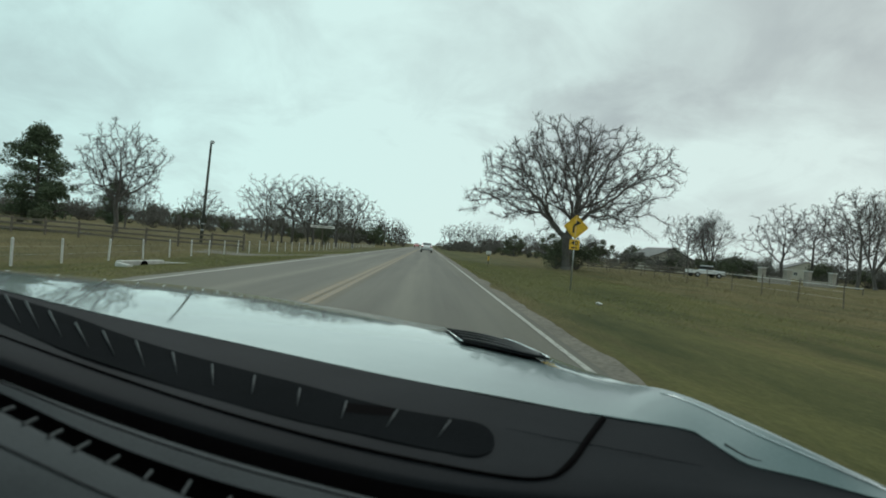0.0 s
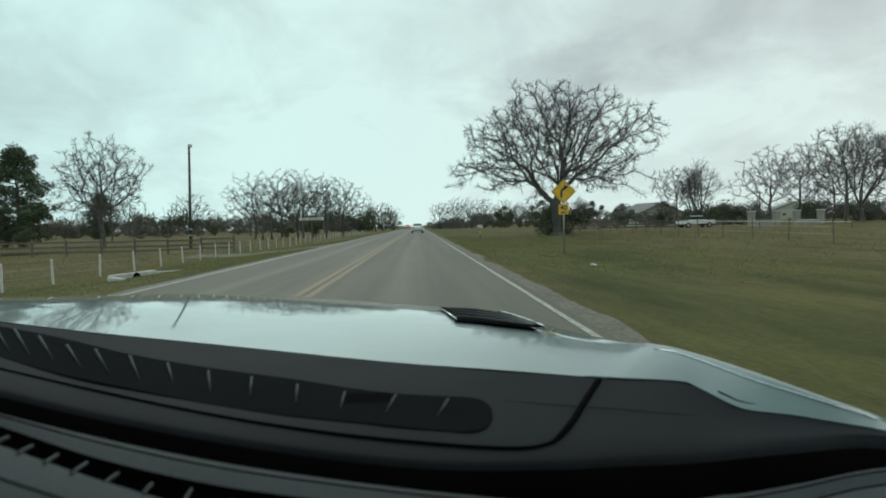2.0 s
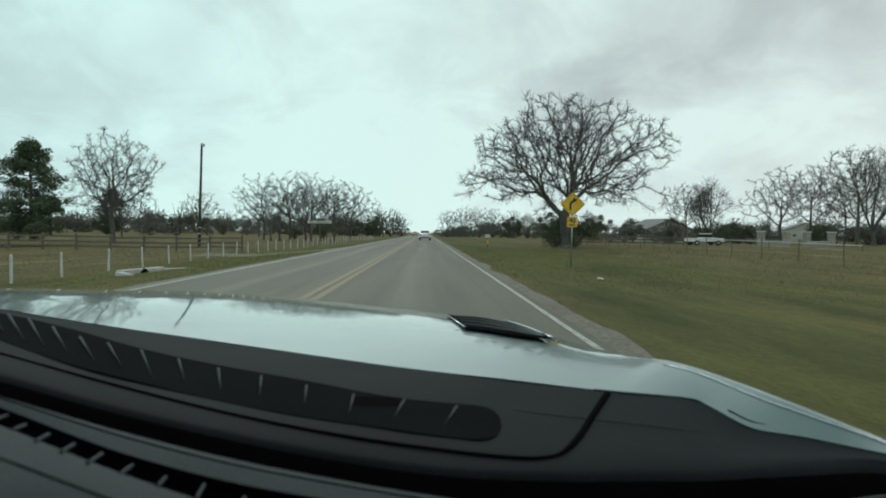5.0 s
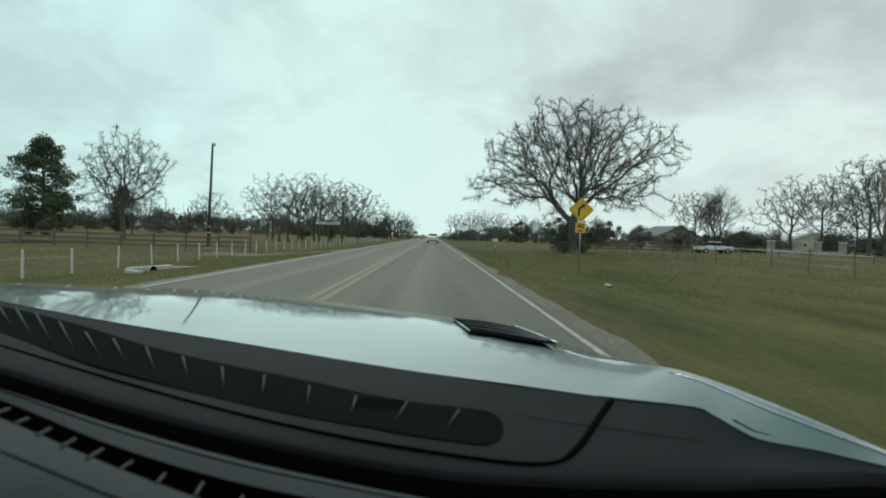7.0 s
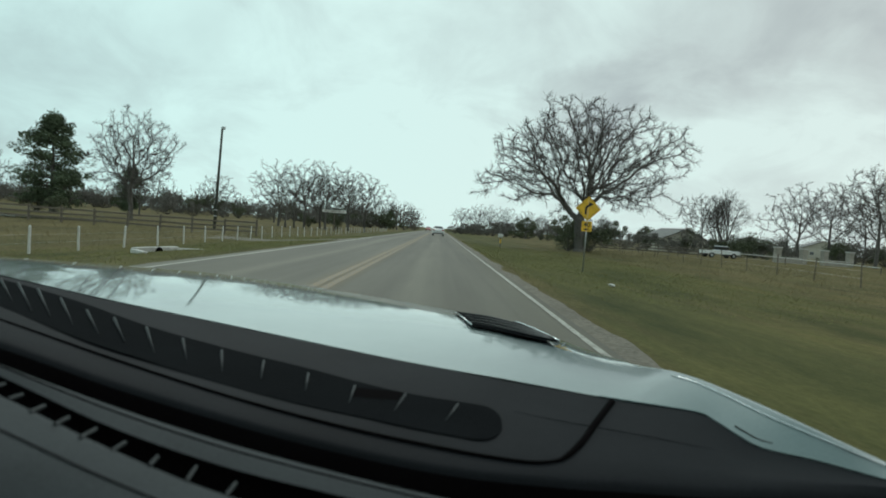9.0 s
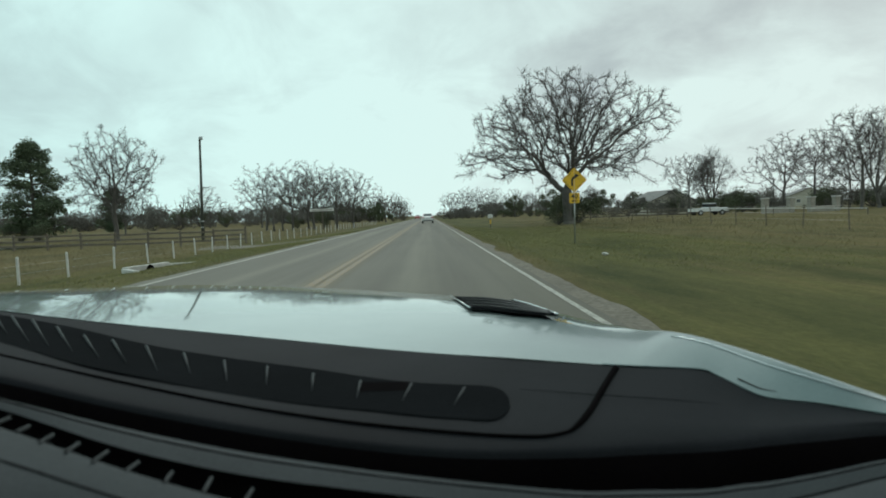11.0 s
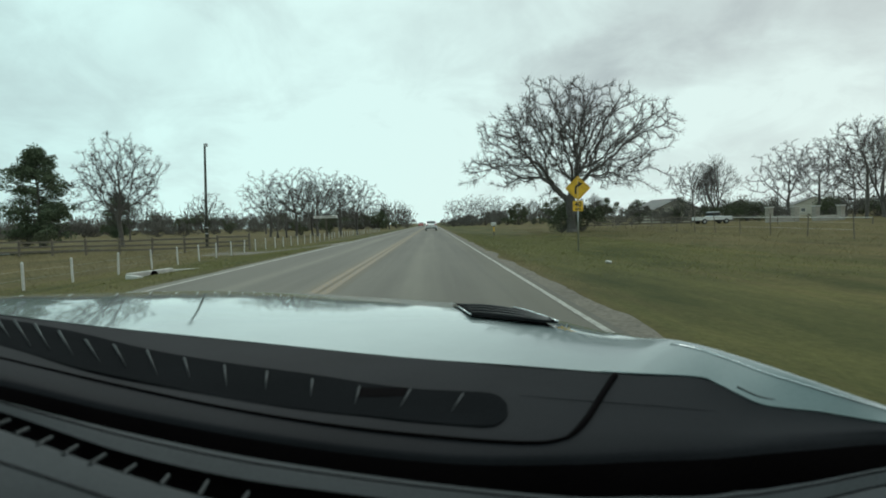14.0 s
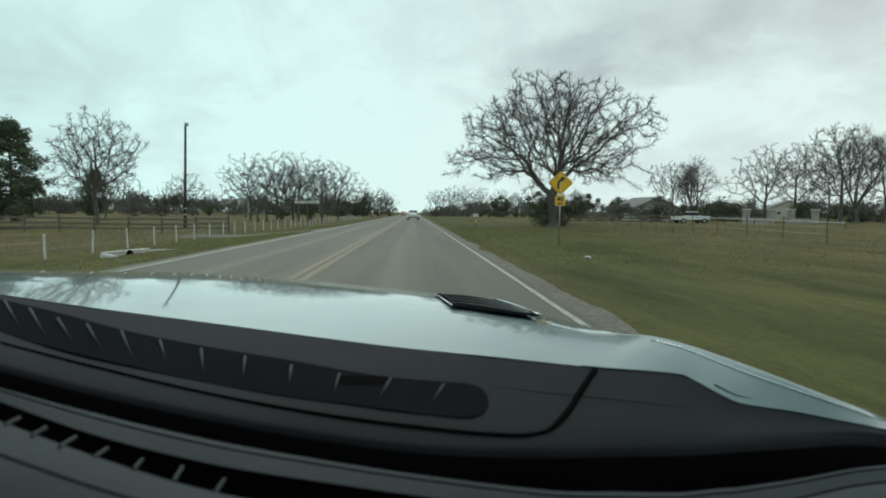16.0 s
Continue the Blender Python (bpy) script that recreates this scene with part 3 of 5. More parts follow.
def build_car():
    car = tagged(new("car"), "silver car seen from behind its dark dashboard, standing on the road", "car")

    # bonnet and wing: a shallow sheet from the cowl to its crest, rolled down in front and at the side
    n = 140
    far_rear = [(-1.37, 0.62, 0.90), (-1.30, 0.70, 0.93), (-1.16, 0.82, 0.99)]
    far_crest = [(-1.60, 0.70, 0.84), (-1.56, 0.95, 0.87), (-1.47, 1.28, 0.93)]
    bearing = np.linspace(-1.135, 0.75, n)

    def at_bearings(pts):
        """The edge resampled at even bearings from the middle of the windscreen."""
        c = smooth_curve(pts, 900)
        b = np.arctan2(c[:, 0], c[:, 1])
        return np.stack([np.interp(bearing, b, c[:, i]) for i in range(3)], 1)

    rear, crest = at_bearings(far_rear + REAR + FIN[1:]), at_bearings(far_crest + CREST + FOUT[1:])
    bend, turn = np.clip((bearing - 0.10) / 0.3, 0, 1)[:, None], np.clip((-0.62 - bearing) / 0.35, 0, 1)[:, None]
    out = np.array([[0, 1.0, 0]]) * (1 - bend - turn) + np.array([[0.9, 0.3, 0]]) * bend + np.array([[-0.5, 0.2, 0]]) * turn
    swell = np.interp(bearing, (-1.135, -0.75, 0, 0.2, 0.38, 0.55), (0.25, 0.85, 1.0, 0.85, 0.25, 0.0))
    ridge = np.clip((bearing - 0.33) / 0.15, 0, 1)
    rows = []
    for k in range(15):
        s = k / 14
        c = rear + (crest - rear) * s
        c[:, 2] += 0.017 * math.sin(math.pi * s) * swell + 0.0015 * ridge * (k / 11 if k <= 11 else (14 - k) / 3)
        rows.append(c)
    crease = rows[11][np.argmax(bearing > 0.39):-4] + np.array([0, -0.001, 0.0010])
    for d, dz in ((0.03, -0.007), (0.08, -0.028), (0.14, -0.075), (0.18, -0.15), (0.19, -0.30), (0.18, -0.5)):
        rows.append(crest + out * d + np.array([0, 0, dz]))
    part_raw("bonnet", *loft(rows), M_PAINT, car, "silver metallic bonnet and wing reflecting the clouds", True)
    # added bright tube imitates the highlight that runs along the wing's edge
    part_raw("crease_highlight", *strip_tube(crease, 0.0009), M_CHROME, car, "thin bright crease along the wing", True)
    part_raw("bonnet_edge", *strip_tube(rear[np.argmax(bearing > 0.28):-4] + np.array([0, 0.001, 0.0004]), 0.0013), M_PAINT, car, "rolled rear edge catching the light", True)
    # dark slit in the wing, its shade drawn as a black tube
    grip = smooth_curve([FIN[2], FIN[3], FIN[4]], 12)[:9]
    part_raw("bonnet_slit", *strip_tube(grip + np.array([0.005, 0.008, 0.006]), 0.0010), M_RUBBER, car, "", True)

    # grille in the bonnet
    m = 24
    up, lo = smooth_curve(VENT_UP, m), smooth_curve(VENT_LO, m)
    lift = np.array([0, 0, 0.003])
    # dark sheet laid on the bonnet, standing for shade behind the slats
    grille = part_raw("bonnet_grille", *loft([up + (lo - up) * s for s in (0, 0.5, 1)]), M_RECESS, car, "black slatted air grille let into the bonnet")
    part_raw("grille_frame", *strip_tube(lo + lift, 0.0018), M_RECESS, grille, "", True)
    part_raw("grille_trim", *strip_tube(up[11:] + lift * 0.8, 0.0024), M_CHROME, grille, "bright metal edge", True)
    part_raw("grille_trim", *strip_tube([up[0] + (lo[0] - up[0]) * s + lift for s in (0, 0.5, 1)], 0.0018), M_CHROME, grille, "bright metal edge", True)
    for s in (0.2, 0.4, 0.6, 0.8):
        part_raw("slat", *strip_tube((up + (lo - up) * s + lift)[1:-2], 0.0022), M_SLAT, grille, "", True)

    # dashboard: top sheet, near-black trough, lip, lower air slot, lower pad
    n = 150
    back = np.array([0, -0.0015, -0.001])

    def carried_on(pts, fall):
        """The edge carried on past the steering side of the cabin."""
        a, b = np.array(pts[0]), np.array(pts[1])
        d = a - b
        more = [(a[0] + (-1.36 - a[0]) * f, a[1] + d[1] * min(1, f * 8) - fall * f * f, a[2] + d[2] * 0.6 * min(1, f * 8) - 0.08 * f * f) for f in (1, 0.75, 0.5, 0.25, 0.1)]
        return smooth_curve(more + pts, n)

    top, bot = carried_on(DASH_TOP, 0.22) + back, carried_on(DASH_BOT, 0.10)
    lip, lip2 = carried_on(LIP, 0.08), carried_on(LIP2, 0.08)
    slot, low = carried_on(VENT_LOW, 0.08), carried_on(LOW, 0.08)
    rows = [top + (bot - top) * s + np.array([0, 0, -0.0035 * max(0, (s - 0.86) / 0.14) ** 2]) for s in (0, 0.2, 0.4, 0.6, 0.75, 0.84, 0.89, 0.94, 0.97, 1)]
    rows += [bot * (1 - s) + lip * s + np.array([0, 0, -z]) for s, z in ((0.03, 0.0052), (0.055, 0.008), (0.07, 0.012))]
    dash = part_raw("dashboard", *loft(rows), M_DASH, car, "dark grey grained dashboard top", True)
    drop = np.array([0, 0, -1.0])
    # the gap's shade is put into the near-black colour, besides its depth
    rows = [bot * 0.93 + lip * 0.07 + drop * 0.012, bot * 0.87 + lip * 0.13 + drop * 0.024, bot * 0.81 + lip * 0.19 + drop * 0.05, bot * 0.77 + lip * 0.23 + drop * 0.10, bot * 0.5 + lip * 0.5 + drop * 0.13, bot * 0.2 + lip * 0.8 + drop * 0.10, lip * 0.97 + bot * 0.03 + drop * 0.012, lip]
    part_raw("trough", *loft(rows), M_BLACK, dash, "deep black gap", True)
    rows = [lip, lip + np.array([0, -0.002, 0.002]), lip * 0.5 + lip2 * 0.5 + np.array([0, 0, 0.002]), lip2]
    part_raw("lip", *loft(rows), M_DASH_LOW, dash, "dark grey moulded lip", True)
    part_raw("lip_seam", *strip_tube(lip * 0.68 + lip2 * 0.32 + np.array([0, 0, 0.0021]), 0.0009), M_BLACK, dash, "", True)
    # slot darkness comes from the near-black colour as well as the drop
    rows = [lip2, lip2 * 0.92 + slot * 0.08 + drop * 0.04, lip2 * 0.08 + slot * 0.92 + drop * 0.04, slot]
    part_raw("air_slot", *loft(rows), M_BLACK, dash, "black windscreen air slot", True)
    rows = [slot, slot + np.array([0, -0.003, 0.0015]), slot * 0.5 + low * 0.5 + np.array([0, 0, 0.004]), low, low + np.array([0, -0.06, -0.05])]
    pad = part_raw("dash_pad", *loft(rows), M_DASH_LOW, dash, "grey grained dashboard pad", True)
    part_raw("pad_seam", *strip_tube(slot * 0.62 + low * 0.38 + np.array([0, 0, 0.0041]), 0.0005), M_BLACK, dash, "", True)
    for x0, y0, z0, x1, y1, z1 in LOWRIBS:
        part_raw("slot_rib", *strip_tube([(x0, y0, z0), (x1, y1, z1)], 0.0014, 5), M_RIB, dash)

    # panel seam, and the long ribbed defroster recess: a flat sheet, its shade in the colour
    part_raw("panel_seam", *strip_tube(smooth_curve(SEAM, 70), np.interp(np.arange(70), (0, 45, 54, 69), (0.0016, 0.0018, 0.0042, 0.0050))), M_BLACK, dash, "", True)
    part_raw("panel_crease", *strip_tube(smooth_curve([(0.108, 0.714, 0.929), (0.159, 0.694, 0.928), (0.214, 0.673, 0.928), (0.274, 0.657, 0.926), (0.323, 0.638, 0.925)], 30), np.interp(np.arange(30), (0, 8, 20, 29), (0.0002, 0.0006, 0.0005, 0.0001))), M_RECESS, dash, "", True)
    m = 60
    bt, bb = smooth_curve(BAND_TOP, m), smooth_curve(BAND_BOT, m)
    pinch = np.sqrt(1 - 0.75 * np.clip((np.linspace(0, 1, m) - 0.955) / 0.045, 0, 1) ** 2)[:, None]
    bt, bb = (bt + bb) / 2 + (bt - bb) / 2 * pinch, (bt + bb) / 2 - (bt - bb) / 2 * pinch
    band = part_raw("defroster_shade_band", *loft([bt + (bb - bt) * s for s in (0, 0.33, 0.66, 1)]), M_RECESS, dash, "dark ribbed defroster outlet", True)
    for x0, y0, z0, x1, y1, z1 in RIBS:
        a, b = np.array((x0, y0, z0)), np.array((x1, y1, z1))
        part_raw("defroster_rib", *strip_tube([a, b + (b - a) * 0.2], np.array([0.0017 + 0.0006 * a[1], 0.0008]), 4), M_RIB, dash, "", True)
    # flat near-black patch; the shade of an opening is in its colour
    s = [np.array(q) for q in SLOT]
    part_raw("socket", *loft([[s[0], s[1]], [s[3], s[2]]]), M_BLACK, dash, "small black sensor opening")

    # the rest of the body, round and behind the viewer, unseen; roof, black lining and side glass are there to shade
    # the dashboard
    xc, hw = -0.48, 0.93
    prof = [(-2.35, 0.62), (-2.40, 0.95), (-2.2, 1.02), (-1.5, 1.32), (-0.9, 1.42), (-0.3, 1.45), (0.10, 1.42)]
    curve = smooth_curve([(0, y, z) for y, z in prof], 30)
    rows = []
    for q in curve:
        row = []
        for k in range(13):
            a = -1 + 2 * k / 12
            w = hw * (1 - 0.20 * max(0, (q[2] - 0.95) / 0.5))
            row.append((xc + w * a, q[1], q[2] - 0.09 * abs(a) ** 3))
        rows.append(row)
    v, f = loft(rows)
    part_raw("cabin_roof", v, f, M_PAINT, car, "silver roof over the cabin", True)
    part_raw("headliner", [(x, y, z - 0.03) for x, y, z in v], [q[::-1] for q in f], M_RUBBER, car, "", True)
    for sx in (-1, 1):
        bm = bmesh.new()
        box(bm, (xc + sx * hw - 0.03, -2.35, 0.28), (xc + sx * hw + 0.03, 0.45 if sx > 0 else 0.85, 0.93), 0.02)
        part("body_side", bm, M_PAINT, car)
        edge = [r[-1 if sx > 0 else 0] for r in rows if -2.15 < r[0][1]]
        foot = [(xc + sx * hw, y, 0.92) for _, y, _ in edge]
        part_raw("side_window", *loft([edge, foot]), M_GLASS_DARK, car, "dark side glass", True)
    bm = bmesh.new()
    box(bm, (xc - hw + 0.03, -2.35, 0.26), (xc + hw - 0.03, 0.35, 0.34), 0.02)
    part("floor_pan", bm, M_RUBBER, car)
    bm = bmesh.new()
    box(bm, (xc - hw + 0.02, -2.42, 0.30), (xc + hw - 0.02, -2.34, 1.0), 0.02)
    part("tail", bm, M_PAINT, car)
    bm = bmesh.new()
    box(bm, (xc - hw + 0.15, 0.30, 0.30), (xc + hw - 0.35, 1.55, 0.78), 0.05)
    part("engine_bay", bm, M_RUBBER, car)
    for sx, y in ((-1, 1.25), (1, 1.25), (-1, -1.5), (1, -1.5)):
        bm = bmesh.new()
        x = xc + sx * 0.80
        cyl(bm, 0.33, 0.33, (x - 0.11, y, 0.325), (x + 0.11, y, 0.325), 28)
        wheel = part("wheel", bm, M_RUBBER, car)
        bm = bmesh.new()
        cyl(bm, 0.21, 0.19, (x + sx * 0.10, y, 0.325), (x + sx * 0.125, y, 0.325), 20)
        part("rim", bm, M_STEEL, wheel)
    return car


build_car()


# ---- trees ----
def tubes(segs, sides):
    """Tapered open tubes for rows of (a, b, ra, rb)."""
    s = np.array([(*a, *b, ra, rb) for a, b, ra, rb in segs])
    a, b, ra, rb = s[:, :3], s[:, 3:6], s[:, 6], s[:, 7]
    d = b - a
    d /= np.linalg.norm(d, axis=1)[:, None] + 1e-9
    ref = np.where(np.abs(d[:, 2:3]) < 0.9, np.array([[0, 0, 1.0]]), np.array([[1.0, 0, 0]]))
    u = np.cross(d, ref)
    u /= np.linalg.norm(u, axis=1)[:, None]
    w = np.cross(d, u)
    n = len(s)
    V = np.zeros((n, 2 * sides, 3))
    for k in range(sides):
        an = 2 * math.pi * k / sides
        o = math.cos(an) * u + math.sin(an) * w
        V[:, k] = a + o * ra[:, None]
        V[:, sides + k] = b + o * rb[:, None]
    base = (np.arange(n) * 2 * sides)[:, None]
    F = []
    for k in range(sides):
        k2 = (k + 1) % sides
        F.append(base + np.array([[k, k2, sides + k2, sides + k]]))
    return V.reshape(-1, 3), np.concatenate(F).tolist()


def grow(rng, segs, pos, way, length, rad, level, top, steps, gnarl, rise, kids, spread, twig, crown):
    """A limb that wanders, with smaller limbs along it."""
    p, d = np.array(pos, float), np.array(way, float)
    r = rad
    end = rad * 0.45 if level < top else twig * 0.6
    for k in range(steps):
        d = d + rng.normal(0, gnarl, 3) + np.array([0, 0, rise])
        d /= np.linalg.norm(d)
        q = p + d * length / steps
        if level:
            off = (q - crown[0]) / crown[1]
            u = off / (np.linalg.norm(off) + 1e-9)
            if off.dot(off) > 1.0 + 0.75 * noise.noise(Vector(u * 2.1) + Vector((crown[2], 0, 0))) + rng.uniform(-0.1, 0.1):
                # a limb that has reached the edge of the crown ends in twigs
                segs.append((tuple(p), tuple(q), r, twig * 0.7, level + 1))
                for _ in range(7 if level < 4 else 2):
                    way = d + rng.normal(0, 0.55, 3)
                    m = q if rng.random() < 0.5 else p * 0.5 + q * 0.5
                    e = m + way / np.linalg.norm(way) * crown[1][2] * rng.uniform(0.08, 0.2)
                    segs.append((tuple(m), tuple(e), twig, twig * 0.5, level + 2))
                return
        r2 = max(rad + (end - rad) * (k + 1) / steps, twig * 0.6)
        segs.append((tuple(p), tuple(q), r, r2, level))
        if level < top and (k > 0 or level > 1):
            for _ in range(kids[level] if k < steps - 1 else kids[level] + 1):
                if rng.random() < 0.16:
                    continue
                side = rng.normal(0, 1, 3)
                side -= d * side.dot(d)
                side /= np.linalg.norm(side) + 1e-9
                ang = rng.uniform(0.45, 1.05) * spread
                nd = d * math.cos(ang) + side * math.sin(ang)
                grow(rng, segs, q, nd, length * rng.uniform(0.40, 0.66), max(r2 * 0.60, twig), level + 1, top, max(2, steps - 1), gnarl, rise, kids, spread, twig, crown)
        p, r = q, r2


def bare_tree(seed, height, label, trunk=0.28, limbs=6, fan=0.9, gnarl=0.22, rise=0.05, kids=(0, 2, 2, 3, 2, 2), top=5, twig=0.0095, spread=1.0, girth=0.03, lean=0.03, wide=0.48):
    """A leafless tree: stem with main limbs, and a crown of branches and twigs."""
    rng = np.random.default_rng(seed)
    segs = []
    crown = (np.array([0, 0, height * (0.47 + trunk * 0.36)]), np.array([wide * height, wide * height, height * (0.54 - trunk * 0.34)]), seed * 3.7)
    p, d = np.zeros(3), np.array([rng.normal(0, lean), rng.normal(0, lean), 1.0])
    r, stem = height * girth, height * trunk
    for k in range(6):
        d = d + rng.normal(0, 0.06, 3) * (1, 1, 0.3)
        d /= np.linalg.norm(d)
        q = p + d * stem / 6
        flare = 1.5 if k == 0 else 1.0
        segs.append((tuple(p), tuple(q), r * flare, r * 0.95, 0))
        r *= 0.95
        p = q
    for k in range(limbs):
        a = 2 * math.pi * (k + rng.uniform(-0.3, 0.3)) / limbs
        tilt = fan * rng.uniform(0.35, 1.3) if k else 0.12
        way = np.array([math.sin(tilt) * math.cos(a), math.sin(tilt) * math.sin(a), math.cos(tilt)])
        start = p - d * stem * rng.uniform(0, 0.18)
        grow(rng, segs, start, way, height * (1 - trunk) * rng.uniform(0.85, 1.1), r * 0.68, 1, top, 5, gnarl, rise, kids, spread, twig, crown)
    hi = max(s[1][2] for s in segs)
    f = height / hi
    segs = [(tuple(np.array(a) * f), tuple(np.array(b) * f), ra, rb, lv) for a, b, ra, rb, lv in segs]
    tree = tagged(new("bare_tree"), label, "tree")
    thick = [s[:4] for s in segs if s[4] <= 1]
    thin = [s[:4] for s in segs if s[4] > 1]
    part_raw("trunk", *tubes(thick, 7), M_BARK, tree, "", True)
    part_raw("crown", *tubes(thin, 3), M_TWIG, tree)
    return tree


def oak_tree(seed, height, label, spread=0.5, bole=0.22, buds=1000, droop=0.10, wander=0.34, tip=0.013, twigs=2):
    """A leafless oak: limbs grown step by step towards buds that fill a domed, lobed crown, thickest where they join."""
    rng = np.random.default_rng(seed)
    h, step = height, height * 0.021
    mid, half = h * (0.56 + bole * 0.15), h * (0.44 - bole * 0.15)
    buds_at = []
    while len(buds_at) < buds:
        d = rng.normal(0, 1, 3)
        d /= np.linalg.norm(d)
        lobe = 0.82 + 0.42 * noise.noise(Vector(d * 2.3) + Vector((seed * 1.7, 0, 0)))
        q = d * lobe * rng.uniform(0, 1) ** 0.55
        rho = math.hypot(q[0], q[1])
        z = mid + half * q[2] - droop * h * rho * rho
        if z > h * (bole * 0.55 + 0.14 * (1 - rho)):
            buds_at.append((q[0] * spread * h, q[1] * spread * h, z))
    buds_at = np.array(buds_at)
    pos, par = [np.zeros(3)], [-1]
    lean = rng.normal(0, 0.05, 2)
    while pos[-1][2] < bole * h:
        pos.append(pos[-1] + np.array([lean[0] + rng.normal(0, 0.06), lean[1] + rng.normal(0, 0.06), 1.0]) * step)
        par.append(len(pos) - 2)
    way = [np.array([0, 0, 1.0])] * len(pos)
    stem = len(pos)
    P = np.array(pos)
    dist = np.linalg.norm(buds_at[:, None] - P[None], axis=2)
    near, gap = dist.argmin(1), dist.min(1)
    for _ in range(110):
        live = gap > step * 1.9
        if not live.any():
            break
        pull = {}
        for b in np.nonzero(live)[0]:
            v = buds_at[b] - pos[near[b]]
            k = int(near[b])
            pull[k] = pull.get(k, 0) + v / (np.linalg.norm(v) + 1e-9)
        fresh = len(pos)
        for k, v in pull.items():
            v = v / (np.linalg.norm(v) + 1e-9) + 0.75 * way[k] + rng.normal(0, wander, 3)
            v /= np.linalg.norm(v) + 1e-9
            pos.append(pos[k] + v * step)
            par.append(k)
            way.append(v)
        Q = np.array(pos[fresh:])
        dist = np.linalg.norm(buds_at[:, None] - Q[None], axis=2)
        nd = dist.min(1)
        closer = nd < gap
        near[closer], gap[closer] = fresh + dist.argmin(1)[closer], nd[closer]
    n = len(pos)
    load = np.zeros(n)
    bears = np.zeros(n, int)
    for k in range(1, n):
        bears[par[k]] += 1
    for k in range(n - 1, 0, -1):
        load[k] = max(load[k], 1.0)
        load[par[k]] += load[k]
    load[0] = load[1]
    rad = tip * load ** 0.495 * h / 14
    rad[0] = rad[1] * 1.45
    thick, thin = [], []
    for k in range(1, n):
        seg = (tuple(pos[par[k]]), tuple(pos[k]), min(rad[par[k]], rad[k] * 1.25) if par[k] else rad[0], rad[k])
        (thick if rad[k] > tip * 4.5 else thin).append(seg)
    for k in range(stem, n):
        if load[k] > 14:
            continue
        for _ in range(twigs + (2 if bears[k] == 0 else 0)):
            d = way[k] + rng.normal(0, 0.62, 3) + np.array([0, 0, 0.12])
            d /= np.linalg.norm(d)
            m = pos[k] + d * step * rng.uniform(0.5, 1.1)
            e = m + (d + rng.normal(0, 0.32, 3)) * step * rng.uniform(0.4, 1.0)
            thin += [(tuple(pos[k]), tuple(m), tip * 0.85, tip * 0.7), (tuple(m), tuple(e), tip * 0.7, tip * 0.5)]
    tree = tagged(new("bare_tree"), label, "tree")
    part_raw("trunk", *tubes(thick, 7), M_BARK, tree, "", True)
    part_raw("crown", *tubes(thin, 3), M_TWIG, tree)
    return tree


def leaf_cloud(rng, centres, radii, per, size, flat=0.8):
    verts, faces = [], []
    for c, r in zip(centres, radii):
        n = int(per * rng.uniform(0.7, 1.3))
        dirs = rng.normal(0, 1, (n, 3))
        dirs /= np.linalg.norm(dirs, axis=1)[:, None]
        pts = np.array(c) + dirs * (r * rng.uniform(0.35, 1.0, n) ** 0.6)[:, None] * np.array([1, 1, flat])
        A, B = rng.normal(0, 1, (n, 3)), rng.normal(0, 1, (n, 3))
        sc = (size * rng.uniform(0.5, 1.3, n))[:, None]
        A = A / np.linalg.norm(A, axis=1)[:, None] * sc
        B = B / np.linalg.norm(B, axis=1)[:, None] * sc * 0.6
        for p, a, b in zip(pts, A, B):
            i = len(verts)
            verts += [p - a, p + b, p + a, p - b]
            faces.append((i, i + 1, i + 2, i + 3))
    return verts, faces


def pine_tree(seed, height, label, low=0.07):
    rng = np.random.default_rng(seed)
    tree = tagged(new("pine_tree"), label, "tree")
    segs, cs, rs = [], [], []
    p = np.zeros(3)
    for k in range(10):
        q = p + np.array([rng.normal(0, 0.04), rng.normal(0, 0.04), 1]) * height * 0.096
        segs.append((tuple(p), tuple(q), height * 0.024 * (1 - k / 11), height * 0.024 * (1 - (k + 1) / 11)))
        p = q
    limbs = []
    for k in range(125):
        h = height * rng.uniform(low, 0.97)
        s = h / height
        reach = height * 0.30 * (math.sin(math.pi * min(1, 0.22 + s * 0.80)) ** 0.7) * rng.uniform(0.45, 1.25)
        a = rng.uniform(0, 2 * math.pi)
        b = np.array([math.cos(a) * reach, math.sin(a) * reach, h + reach * rng.uniform(0.0, 0.35)])
        m = np.array([0, 0, h]) * 0.5 + b * 0.5 + np.array([0, 0, -0.1])
        limbs += [((0, 0, h), tuple(m), 0.07, 0.045), (tuple(m), tuple(b), 0.045, 0.02)]
        for t in (0.5, 0.75, 1.0):
            cs.append(np.array([0, 0, h]) * (1 - t) + b * t + rng.normal(0, 0.25, 3))
            rs.append(height * rng.uniform(0.035, 0.080))
    cs.append((0, 0, height * 0.97))
    rs.append(height * 0.05)
    part_raw("trunk", *tubes(segs + limbs, 6), M_BARK, tree, "", True)
    part_raw("crown", *leaf_cloud(rng, cs, rs, 95, 0.125, 0.75), M_NEEDLE, tree, "dark green needle clumps")
    return tree


